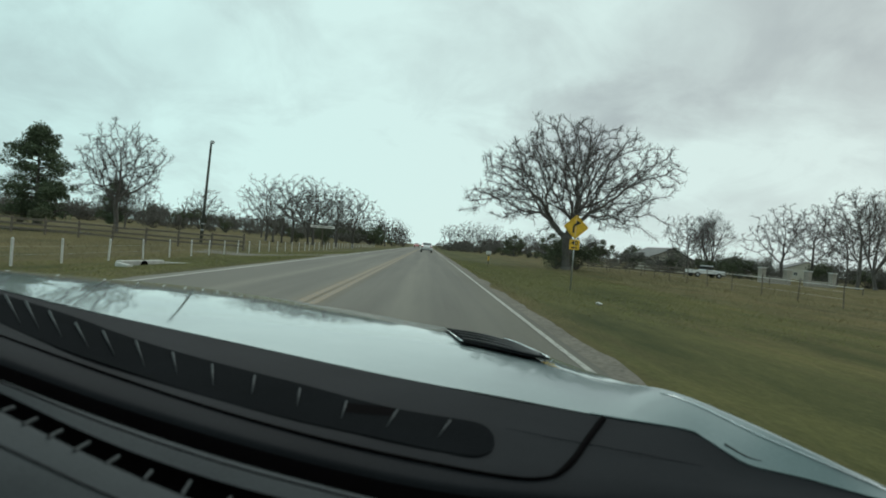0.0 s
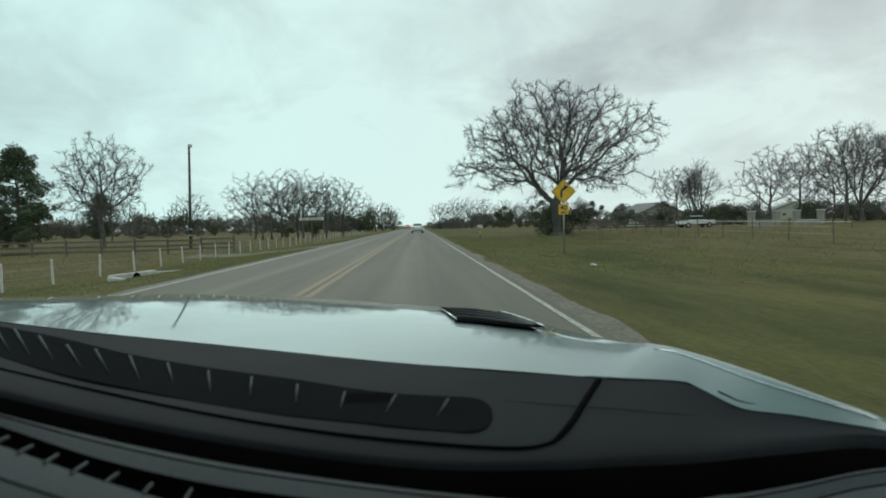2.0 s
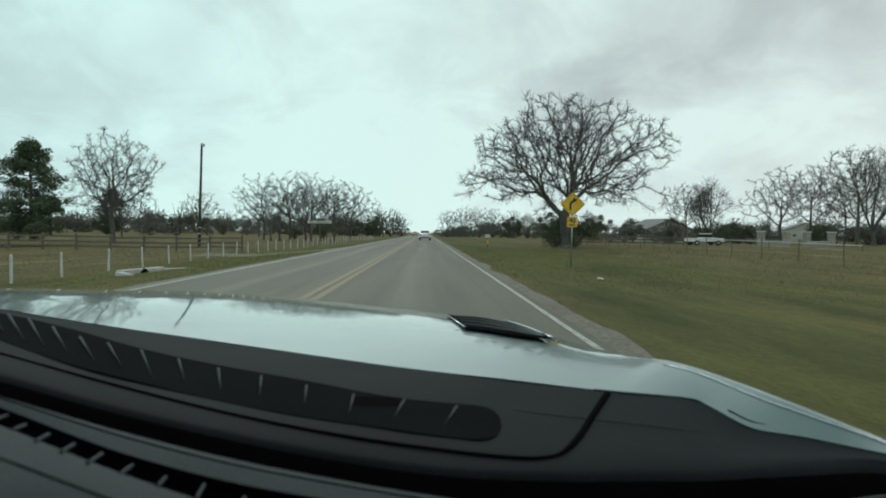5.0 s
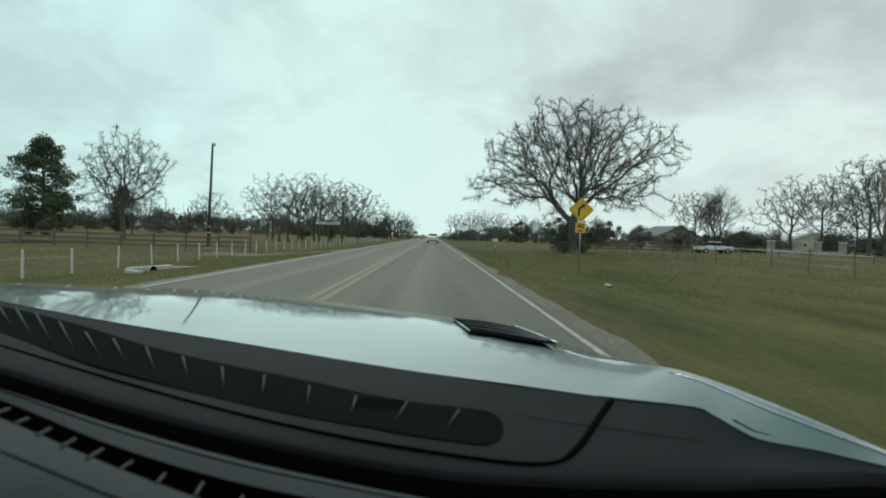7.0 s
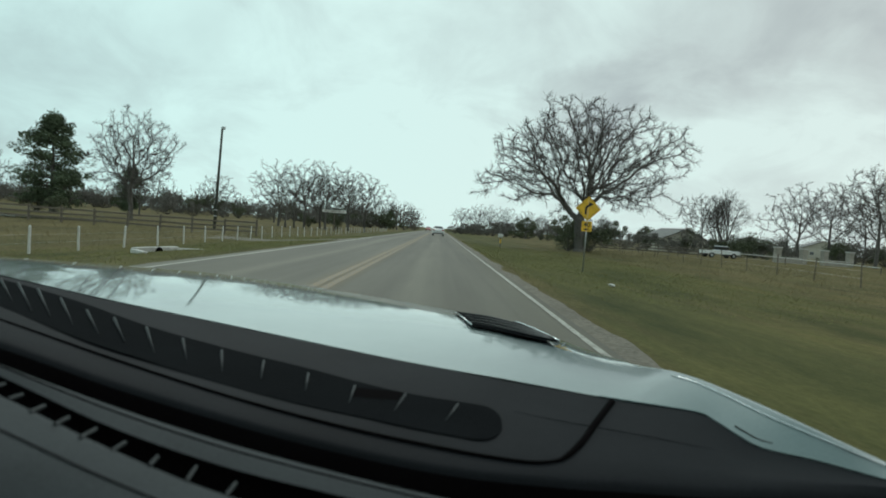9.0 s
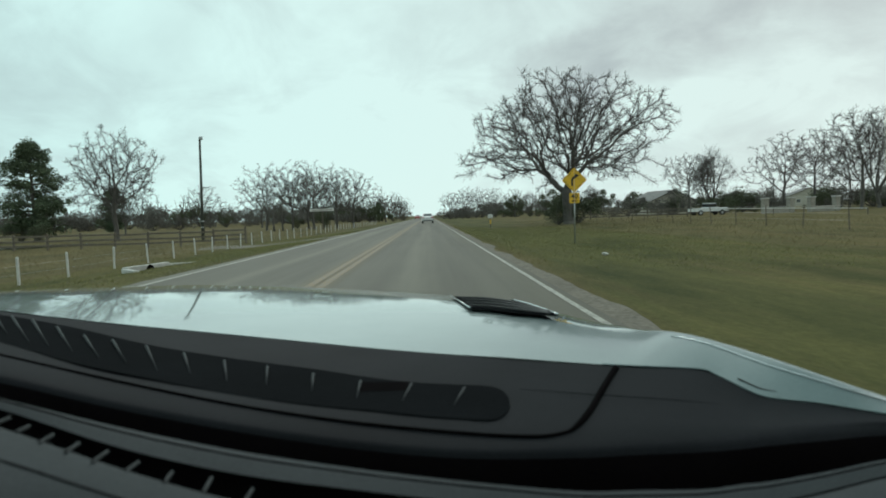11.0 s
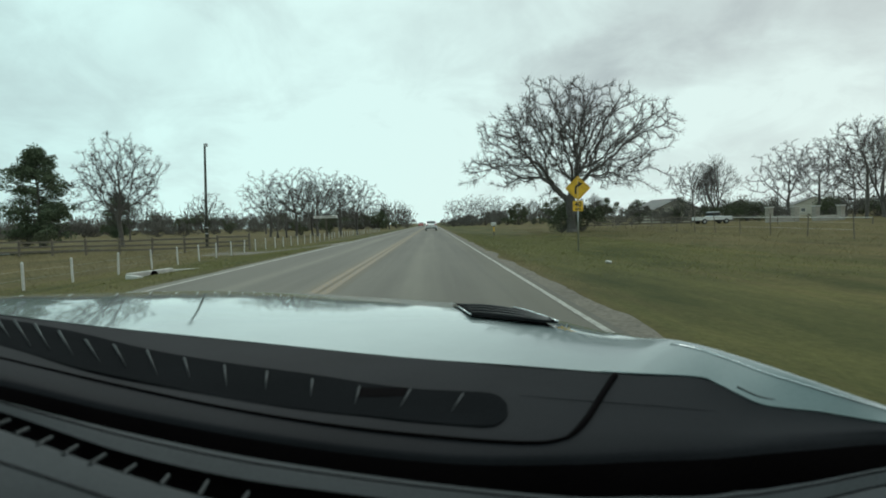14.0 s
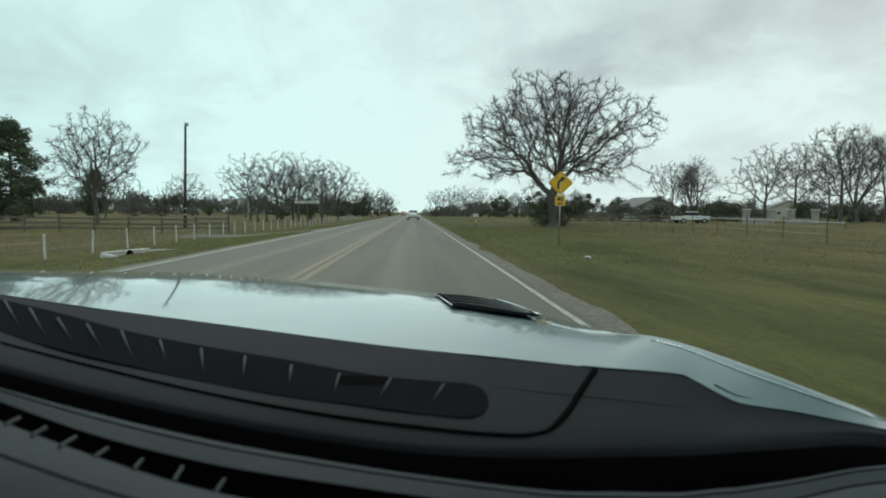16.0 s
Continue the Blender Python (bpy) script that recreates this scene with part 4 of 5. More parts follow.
def shrub(seed, w, h, label, mat, per=165, size=0.105, name="shrub"):
    rng = np.random.default_rng(seed)
    ob = tagged(new(name), label, "shrub" if name == "shrub" else "tree")
    cs, rs, segs = [], [], []
    for k in range(16):
        a, d = rng.uniform(0, 2 * math.pi), rng.uniform(0, 1) ** 0.6
        c = np.array([math.cos(a) * d * w * 0.42, math.sin(a) * d * w * 0.42, h * rng.uniform(0.22, 0.86) * (1 - 0.35 * d * d)])
        cs.append(c)
        rs.append(min(w, h) * rng.uniform(0.14, 0.25))
        segs.append(((0, 0, 0), tuple(c), 0.05, 0.015))
    part_raw("stem", *tubes(segs, 4), M_BARK, ob)
    part_raw("crown", *leaf_cloud(rng, cs, rs, per, size, 0.85), mat, ob)
    return ob


def stand(ob, x, y, turn=0.0, size=1.0):
    ob.matrix_basis = pose(x, y, land(x, y) - 0.05, 0, 0, turn) @ Matrix.Diagonal((size, size, size, 1))
    return ob


def again(ob, x, y, turn, size):
    c = copy_thing(ob, pose(x, y, land(x, y) - 0.05, 0, 0, turn))
    c.scale = (size, size, size)
    return c


OAK = "leafless gnarled grey oak standing in the roadside field"
oak_a = stand(oak_tree(11, 17.6, "broad gnarled leafless oak on the mown verge", 0.69, 0.18, 2500, 0.15, 0.27, 0.0185, 5), 14.6, 60)
oak_b = stand(oak_tree(12, 13.0, OAK, 0.42, 0.26, 1100, 0.06, 0.32, 0.0165, 4), -33.5, 63)
oak_c = stand(oak_tree(13, 12.0, OAK, 0.46, 0.24, 480, 0.12, 0.20, 0.0175, 3), 46, 101)
tall_a = stand(bare_tree(14, 12.5, "slender leafless tree with upswept branches", 0.2, 7, 0.55, 0.14, 0.09, girth=0.018, wide=0.34), 51, 103)
wide_a = stand(oak_tree(15, 13.0, "broad leafless tree with a rounded crown in a grove", 0.56, 0.2, 500, 0.14, 0.19, 0.018, 3), -29.5, 106)
stark = stand(bare_tree(16, 9.5, "stark leafless tree with few crooked branches", 0.45, 4, 0.8, 0.3, 0.02, (0, 1, 2, 2, 2, 2), 5, girth=0.02, wide=0.32), -24, 150)

GROVE = [(wide_a, -25.5, 109, 70, 1.06), (wide_a, -20.5, 104, 160, 1.02), (oak_c, -17.0, 108, 30, 1.05), (wide_a, -23.5, 114, 200, 0.95), (wide_a, -14.2, 110, 250, 0.93)]
for src, x, y, r, s in GROVE:
    tagged(again(src, x, y, r, s), "leafless spreading tree crowded in a grove beside the road", group="roadside grove")
FIELD_TREES = [
    (oak_c, -47, 88, 140, 0.75), (oak_c, -37, 96, 20, 0.74), (wide_a, -56, 108, 50, 0.72), (tall_a, -69, 100, 10, 0.8),
    (stark, -14, 190, 40, 1.15), (oak_c, -9.5, 205, 80, 0.75), (oak_c, 8, 215, 0, 0.92), (wide_a, 13, 205, 60, 0.9), (wide_a, 18, 210, 120, 0.9),
    (oak_c, 22, 190, 10, 0.9), (oak_c, 27, 180, 200, 0.81), (tall_a, 29, 165, 90, 0.6), (wide_a, 60, 96, 100, 1.1), (oak_c, 68, 100, 220, 1.32),
    (oak_c, 61, 80, 15, 1.35), (tall_a, 70, 88, 200, 1.3), (wide_a, 76, 90, 310, 1.15), (tall_a, 40, 142, 130, 0.62), (oak_c, 80, 108, 33, 1.06),
    (oak_c, 88, 96, 77, 1.1), (tall_a, 57, 118, 15, 0.85), (oak_c, 36, 175, 290, 0.76), (oak_c, -62, 78, 250, 0.8), (stark, -40, 140, 190, 0.95),
]
for src, x, y, r, s in FIELD_TREES:
    again(src, x, y, r, s)

PINE = "tall dark green pine with a ragged crown"
pine = stand(pine_tree(21, 12.5, PINE), -49.5, 74)
again(pine, -60, 112, 120, 0.72)
again(pine, -17.5, 205, 60, 0.55)
bush_a = stand(shrub(31, 5.2, 4.0, "dense dark evergreen shrub at the field's edge", M_LEAF), 42, 98)
bush_b = stand(shrub(32, 6.5, 3.2, "low dark evergreen thicket at the field's edge", M_LEAF), 50, 97)
brush = stand(shrub(33, 7.5, 3.4, "tangle of leafless grey brush", M_BRUSH, 210, 0.095), 58, 96)
rng = np.random.default_rng(5)
for k in range(30):
    x = 30 + k * 2.6 + rng.uniform(-1, 1)
    y = 99 + rng.uniform(-4, 10) - 0.12 * max(0, x - 60)
    again((bush_a, bush_b, brush, brush)[rng.integers(4)], x, y, rng.uniform(0, 360), rng.uniform(0.75, 1.25))
for k in range(16):
    again((brush, bush_b, brush)[rng.integers(3)], 5.5 + k * 1.9, 200 - k * 3 + rng.uniform(-6, 6), rng.uniform(0, 360), rng.uniform(0.8, 1.35))
for k in range(16):
    again((brush, bush_a, brush)[rng.integers(3)], -9 - k * 3.6, 215 - k * 5 + rng.uniform(-8, 8), rng.uniform(0, 360), rng.uniform(0.7, 1.2))
for x, y, s in ((-47, 71, 0.7), (-52, 75, 0.8), (-20, 112, 0.8), (-26, 115, 0.7), (13.6, 60.5, 0.75), (15.8, 60.9, 0.9), (14.8, 62.2, 1.0)):
    again(bush_a, x, y, x * 7, s)

# scrub that closes the low field
for k in range(46):
    x = -16 - k * 3.1 + rng.uniform(-1.5, 1.5)
    y = 196 - k * 1.1 + rng.uniform(-7, 7)
    tagged(again((brush, brush, bush_a)[rng.integers(3)], x, y, rng.uniform(0, 360), rng.uniform(1.0, 1.9)), group="scrub along the low field")


def round_tree(seed, h, label):
    """A dense rounded evergreen tree on a short stem."""
    r = np.random.default_rng(seed)
    ob = tagged(new("evergreen_tree"), label, "tree")
    segs, cs, rs = [((0, 0, 0), (0.05, 0, h * 0.32), h * 0.04, h * 0.03)], [], []
    for k in range(34):
        a, u = r.uniform(0, 2 * math.pi), r.uniform(-0.75, 1)
        w = math.sqrt(max(0.05, 1 - u * u)) * h * 0.5 * r.uniform(0.55, 1.0)
        c = np.array([math.cos(a) * w, math.sin(a) * w, h * (0.56 + 0.32 * u)])
        cs.append(c)
        rs.append(h * r.uniform(0.09, 0.16))
        segs.append(((0.05, 0, h * 0.3), tuple(c), h * 0.012, 0.02))
    part_raw("trunk", *tubes(segs, 5), M_BARK, ob, "", True)
    part_raw("crown", *leaf_cloud(r, cs, rs, 150, 0.16, 0.85), M_LEAF, ob, "dark evergreen leaves")
    return ob


LIVE = "dense dark evergreen oak with a rounded ragged crown"
live = stand(round_tree(51, 7.0, LIVE), 31, 142)
for x, y, r, s in ((37, 150, 80, 0.75), (44, 146, 160, 0.95), (54, 150, 240, 0.85), (64, 148, 20, 0.9), (24, 160, 200, 0.9)):
    again(live, x, y, r, s)


def far_woods():
    """A long ragged belt of woods along the horizon."""
    rng = np.random.default_rng(77)
    verts, faces, segs = [], [], []
    for k in range(620):
        a = radians(rng.uniform(-62, 62))
        d = rng.uniform(255, 420)
        x, y = d * math.sin(a), d * math.cos(a)
        if abs(x + 2) < 14:
            continue
        h = rng.uniform(4.5, 9.5) * (1.5 if a < 0 else 1.1) * (0.8 + 0.5 * noise.noise(Vector((a * 6, 0, 2))))
        z = land(x, y)
        cs = [(x + rng.normal(0, h * 0.3), y + rng.normal(0, 1), z + h * rng.uniform(0.25, 0.85)) for _ in range(7)]
        v, f = leaf_cloud(rng, cs, [h * rng.uniform(0.16, 0.3) for _ in cs], 26, 0.42, 0.9)
        i = len(verts)
        verts += v
        faces += [tuple(q + i for q in g) for g in f]
        for _ in range(5):
            b = np.array([x + rng.normal(0, h * 0.3), y, z + h * rng.uniform(0.8, 1.2)])
            segs.append(((x, y, z), tuple(b), 0.16, 0.04))
    tagged(mesh_ob("far_woods", verts, faces, M_BRUSH), "long dark belt of leafless woods on the horizon", "woods", kind="stuff")
    tagged(mesh_ob("far_stems", *tubes(segs, 3), M_TWIG), "thin grey stems rising from the far woods", "woods", kind="stuff")


far_woods()


for x, y, h, r in ((-25.5, 96, 5.2, 4), (-24.3, 97, 6.0, -5)):
    snag = tagged(new("dead_snag"), "bare dead trunk standing in the field", "dead tree")
    r2 = np.random.default_rng(int(h * 10))
    line_up = [np.zeros(3)]
    for k in range(7):
        q = line_up[-1] + np.array([r2.normal(0, 0.08), r2.normal(0, 0.08), h / 7])
        if k > 2:
            part_raw("branch", *tubes([(tuple(q), tuple(q + np.array([r2.normal(0, 0.5), 0, r2.uniform(0.2, 0.7)])), 0.06, 0.02)], 7), M_BARK, snag, "", True)
        line_up.append(q)
    part_raw("trunk", *strip_tube(line_up, np.linspace(0.2, 0.05, 8)), M_BARK, snag, "", True)
    stand(snag, x, y, r)

# ---- fences, pole, signs ----
def fence_post():
    bm = bmesh.new()
    box(bm, (-0.032, -0.032, -0.2), (0.032, 0.032, 0.86), 0.009)
    post = tagged(new("fence_post"), "slim white-painted fence post in the grass", "fence post", "white posts along the verge")
    part("shaft", bm, M_POST, post)
    bm = bmesh.new()
    bmesh.ops.create_cone(bm, cap_ends=True, segments=4, radius1=0.05, radius2=0.012, depth=0.05, matrix=Matrix.Translation((0, 0, 0.885)) @ pose(0, 0, 0, 0, 0, 45))
    part("cap", bm, M_POST, post)
    return post


first = fence_post()
y = 15.5
k = 0
rng = np.random.default_rng(9)
while y < 150:
    x = -12.9 - 0.004 * (y - 15)
    m = pose(x + rng.normal(0, 0.05), y, land(x, y), rng.normal(0, 1.2), rng.normal(0, 1.2), rng.uniform(-8, 8))
    if k == 0:
        first.matrix_basis = m
    else:
        copy_thing(first, m)
    k += 1
    y += 2.75 + rng.normal(0, 0.12)


def wire(name, pts, r, mat, label):
    return tagged(mesh_ob(name, *strip_tube(pts, r, 4), mat), label, "wire")


for h in (0.35, 0.62):
    wire("fence_wire", [(-12.9 - 0.004 * (y - 15), y, land(-12.9, y) + h) for y in axis([(15.5, 150, 2.75)])], 0.0022, M_STEEL, "thin steel wire strung along the white posts")


def utility_pole(x, y, h):
    ob = tagged(new("utility_pole"), "tall dark wooden utility pole without crossarm", "utility pole")
    bm = bmesh.new()
    cyl(bm, 0.15, 0.10, (0, 0, -0.3), (0, 0, h), 14)
    part("shaft", bm, M_POLE, ob, "", True)
    bm = bmesh.new()
    box(bm, (-0.03, -0.16, h - 0.22), (0.26, 0.16, h + 0.08), 0.04)
    part("lamp_head", bm, M_STEEL, ob, "small grey lamp housing at the top")
    for z in (1.3, 1.9):
        bm = bmesh.new()
        cyl(bm, 0.155, 0.15, (0, 0, z), (0, 0, z + 0.12), 14)
        part("band", bm, M_STEEL, ob, "", True)
    ob.matrix_basis = pose(x, y, land(x, y), 0, 1.5, 0)


utility_pole(-22.5, 58, 10.2)


def crossarm_pole(x, y, h):
    ob = tagged(new("power_pole"), "far wooden power pole with a crossarm", "utility pole")
    bm = bmesh.new()
    cyl(bm, 0.14, 0.1, (0, 0, -0.2), (0, 0, h), 8)
    part("shaft", bm, M_POLE, ob)
    bm = bmesh.new()
    box(bm, (-1.1, -0.06, h - 0.7), (1.1, 0.06, h - 0.55))
    arm = part("crossarm", bm, M_POLE, ob)
    for dx in (-0.95, -0.4, 0.4, 0.95):
        bm = bmesh.new()
        cyl(bm, 0.06, 0.04, (dx, 0, h - 0.55), (dx, 0, h - 0.38), 6)
        part("insulator", bm, M_STEEL, arm)
    ob.matrix_basis = pose(x, y, land(x, y), 0, 0, 15)


crossarm_pole(104, 172, 9.0)


def rounded_plate(bm, w, h, r, t, z, turn):
    """A plate with round corners facing -y, its centre at height z, turned in its own plane."""
    loop = []
    for cx, cz, a0 in ((w / 2 - r, h / 2 - r, 0), (-w / 2 + r, h / 2 - r, 90), (-w / 2 + r, -h / 2 + r, 180), (w / 2 - r, -h / 2 + r, 270)):
        for k in range(5):
            a = radians(a0 + 22.5 * k)
            loop.append((cx + r * math.cos(a), cz + r * math.sin(a)))
    c, s = math.cos(radians(turn)), math.sin(radians(turn))
    vs = [bm.verts.new((u * c - v * s, 0, z + u * s + v * c)) for u, v in loop]
    f = bm.faces.new(vs)
    ex = bmesh.ops.extrude_face_region(bm, geom=[f])
    bmesh.ops.translate(bm, verts=[g for g in ex["geom"] if isinstance(g, bmesh.types.BMVert)], vec=(0, t, 0))
    return bm


def flat_shape(pts, y, z):
    bm = bmesh.new()
    f = bm.faces.new([bm.verts.new((u, y, z + v)) for u, v in pts])
    ex = bmesh.ops.extrude_face_region(bm, geom=[f])
    bmesh.ops.translate(bm, verts=[g for g in ex["geom"] if isinstance(g, bmesh.types.BMVert)], vec=(0, 0.002, 0))
    return bm


def lettering(text, size, x, y, z, parent):
    cu = bpy.data.curves.new("lettering", "FONT")
    cu.body, cu.size, cu.align_x, cu.align_y, cu.extrude, cu.offset = text, size, "CENTER", "CENTER", 0.001, size * 0.02
    cu.materials.append(M_INK)
    ob = new("lettering", cu)
    ob.parent = parent
    ob.matrix_basis = pose(x, y, z, 90, 0, 0)
    return ob


def curve_sign(x, y):
    ob = tagged(new("curve_warning_sign"), "yellow right-curve warning diamond with 40 MPH plate on steel post", "road sign")
    bm = bmesh.new()
    cyl(bm, 0.032, 0.032, (0, 0.03, -0.3), (0, 0.03, 3.35), 10)
    part("post", bm, M_STEEL, ob, "thin galvanised post", True)
    bm = rounded_plate(bmesh.new(), 0.80, 0.80, 0.05, 0.004, 2.85, 45)
    plate = part("diamond_plate", bm, M_SIGN, ob, "yellow diamond plate")
    # border and bent arrow
    for k in range(4):
        a, b = radians(90 * k), radians(90 * k + 90)
        p, q = Vector((0.50 * math.cos(a), 0.50 * math.sin(a))), Vector((0.50 * math.cos(b), 0.50 * math.sin(b)))
        i = 0.965
        part("border", flat_shape([p, q, q * i, p * i], -0.003, 2.85), M_INK, plate)
    left, right = [(-0.145, -0.26)], [(-0.055, -0.26)]
    for a in range(0, 71, 10):
        c, s = math.cos(radians(a)), math.sin(radians(a))
        left.append((0.10 - 0.245 * c, -0.04 + 0.245 * s))
        right.append((0.10 - 0.155 * c, -0.04 + 0.155 * s))
    part("arrow_stem", flat_shape(left + right[::-1], -0.003, 2.85), M_INK, plate)
    part("arrow_head", flat_shape([(0.02, 0.30), (0.005, 0.055), (0.235, 0.21)], -0.003, 2.85), M_INK, plate)
    bm = rounded_plate(bmesh.new(), 0.46, 0.46, 0.04, 0.004, 2.05, 0)
    speed = part("speed_plate", bm, M_SIGN, ob, "square yellow advisory speed plate")
    lettering("40", 0.30, 0, -0.004, 2.12, speed)
    lettering("MPH", 0.13, 0, -0.004, 1.91, speed)
    ob.matrix_basis = pose(x, y, land(x, y), 0, 0.5, -4)


curve_sign(6.6, 26)


def delineator_box(x, y):
    ob = tagged(new("mailbox"), "pale metal mailbox on a post with a yellow marker", "mailbox")
    bm = bmesh.new()
    box(bm, (-0.05, -0.05, -0.2), (0.05, 0.05, 1.0), 0.01)
    part("post", bm, M_WOOD, ob)
    bm = bmesh.new()
    box(bm, (-0.24, -0.28, 1.0), (0.24, 0.28, 1.36), 0.09)
    shell = part("shell", bm, M_POST, ob, "rounded pale metal box")
    bm = bmesh.new()
    box(bm, (-0.06, -0.075, 0.42), (0.06, -0.052, 0.85), 0.01)
    part("marker", bm, M_SIGN, ob, "yellow reflective marker")
    ob.matrix_basis = pose(x, y, land(x, y), 0, 0, 0)


delineator_box(6.2, 58)


def name_board(x, y):
    ob = tagged(new("name_board"), "white horizontal board sign on a wooden post", "sign")
    bm = bmesh.new()
    box(bm, (-0.09, -0.09, -0.3), (0.09, 0.09, 3.3), 0.02)
    part("post", bm, M_WOOD, ob)
    bm = bmesh.new()
    box(bm, (-2.0, -0.14, 3.05), (1.9, -0.09, 3.45), 0.02)
    board = part("board", bm, M_POST, ob, "weathered white board")
    for k, (a, b) in enumerate(((-1.7, -0.9), (-0.75, 0.3), (0.45, 1.6))):
        bm = bmesh.new()
        box(bm, (a, -0.146, 3.19), (b, -0.14, 3.31))
        part("writing_bar", bm, M_WOOD, board)
    ob.matrix_basis = pose(x, y, land(x, y), 0, 0, 8)


name_board(-17.5, 96)


def plank_fence(x0, y0, x1, y1, bays, label, h=1.25):
    ob = tagged(new("plank_fence"), label, "fence")
    a, b = Vector((x0, y0)), Vector((x1, y1))
    turn = math.degrees(math.atan2(b.y - a.y, b.x - a.x))
    rng = np.random.default_rng(int(abs(x0) * 7))
    for k in range(bays + 1):
        q = a.lerp(b, k / bays)
        bm = bmesh.new()
        box(bm, (-0.07, -0.07, -0.3), (0.07, 0.07, h + rng.uniform(0, 0.08)), 0.015)
        p = part("post", bm, M_WOOD, ob)
        p.matrix_basis = pose(q.x, q.y, land(q.x, q.y), rng.normal(0, 1.5), rng.normal(0, 1.5), turn)
    for k in range(bays):
        p, q = a.lerp(b, k / bays), a.lerp(b, (k + 1) / bays)
        for z in (0.35, 0.70, 1.08):
            bm = bmesh.new()
            L = (q - p).length
            box(bm, (-L / 2, -0.02, -0.07), (L / 2, 0.02, 0.07), 0.006)
            r = part("rail", bm, M_WOOD, ob)
            c = (p + q) / 2
            r.matrix_basis = pose(c.x, c.y - 0.08, land(c.x, c.y) + z + rng.normal(0, 0.015), 0, rng.normal(0, 0.5), turn)


plank_fence(17, 78, 33, 73, 7, "weathered brown plank fence in the field")
plank_fence(-37, 45, -14.5, 46, 9, "weathered brown plank fence behind the verge")


def steel_post(x, y, first=[]):
    m = pose(x, y, land(x, y), rng.normal(0, 2), rng.normal(0, 2), 0)
    if first:
        return copy_thing(first[0], m)
    ob = tagged(new("steel_post"), "thin brown steel fence post in dry grass", "fence post", "steel posts in the field")
    bm = bmesh.new()
    box(bm, (-0.03, -0.006, -0.2), (0.03, 0.006, 1.25))
    part("web", bm, M_WOOD, ob)
    bm = bmesh.new()
    box(bm, (-0.006, 0.006, -0.2), (0.006, 0.04, 1.25))
    part("rib", bm, M_WOOD, ob)
    ob.matrix_basis = m
    first.append(ob)


POSTS_AT = [(20 + 0.12 * k, 27 + 3.6 * k) for k in range(14)]
for x, y in POSTS_AT:
    steel_post(x, y)
for h in (0.45, 0.8, 1.15):
    wire("field_wire", [(x, y, land(x, y) + h) for x, y in POSTS_AT], 0.004, M_STEEL, "thin barbed wire between steel posts")

tagged(mesh_ob("pipe_rail", *strip_tube([(33, 73, land(33, 73) + 1.0), (37.5, 62, land(37.5, 62) + 0.75), (41, 53, land(41, 53) + 0.6)], 0.04, 8), M_POST), "long pale pipe rail running from the plank fence", "rail")
for x, y, h in ((37.5, 62, 0.75), (41, 53, 0.6)):
    bm = bmesh.new()
    cyl(bm, 0.05, 0.05, (0, 0, -0.2), (0, 0, h), 8)
    ob = part("rail_post", bm, M_WOOD, None)
    tagged(ob, "short wooden post under the pipe rail", "post", "posts of the pipe rail")
    ob.matrix_basis = pose(x, y, land(x, y))


def headwall(x, y):
    ob = tagged(new("culvert_headwall"), "pale concrete culvert headwall in the verge", "culvert")
    bm = bmesh.new()
    box(bm, (-1.1, -0.12, -0.4), (1.1, 0.12, 0.12), 0.03)
    part("wall", bm, M_CONCRETE, ob)
    for s in (-1, 1):
        bm = bmesh.new()
        box(bm, (-0.1, -0.65, -0.4), (0.1, 0.65, 0.06), 0.03, pose(0, 0, 0, 0, 0, 35 * s))
        w = part("wing_wall", bm, M_CONCRETE, ob)
        w.matrix_basis = pose(s * 1.35, -0.4, 0)
    # solid black disc in place of the shaded pipe bore
    bm = bmesh.new()
    cyl(bm, 0.2, 0.2, (0, -0.14, -0.08), (0, -0.05, -0.08), 16)
    part("pipe_mouth", bm, M_BLACK, ob)
    ob.matrix_basis = pose(x, y, land(x, y) + 0.05, 0, 0, 78)


headwall(-10.2, 21)

# pond in the low field
pv = [(-41 + 9.5 * math.cos(a) * (1 + 0.15 * math.sin(3 * a)), 52 + 5.5 * math.sin(a) * (1 + 0.2 * math.cos(2 * a))) for a in np.linspace(0, 2 * math.pi, 48, endpoint=False)]
pz = max(land(x, y) for x, y in pv) + 0.02
pond = tagged(mesh_ob("pond", [(x, y, pz) for x, y in pv] + [(x, y, pz - 0.6) for x, y in pv], [tuple(range(48))] + [(i, i + 48, (i + 1) % 48 + 48, (i + 1) % 48) for i in range(48)], M_WATER), "still grey pond in the low field", "pond", kind="structure")


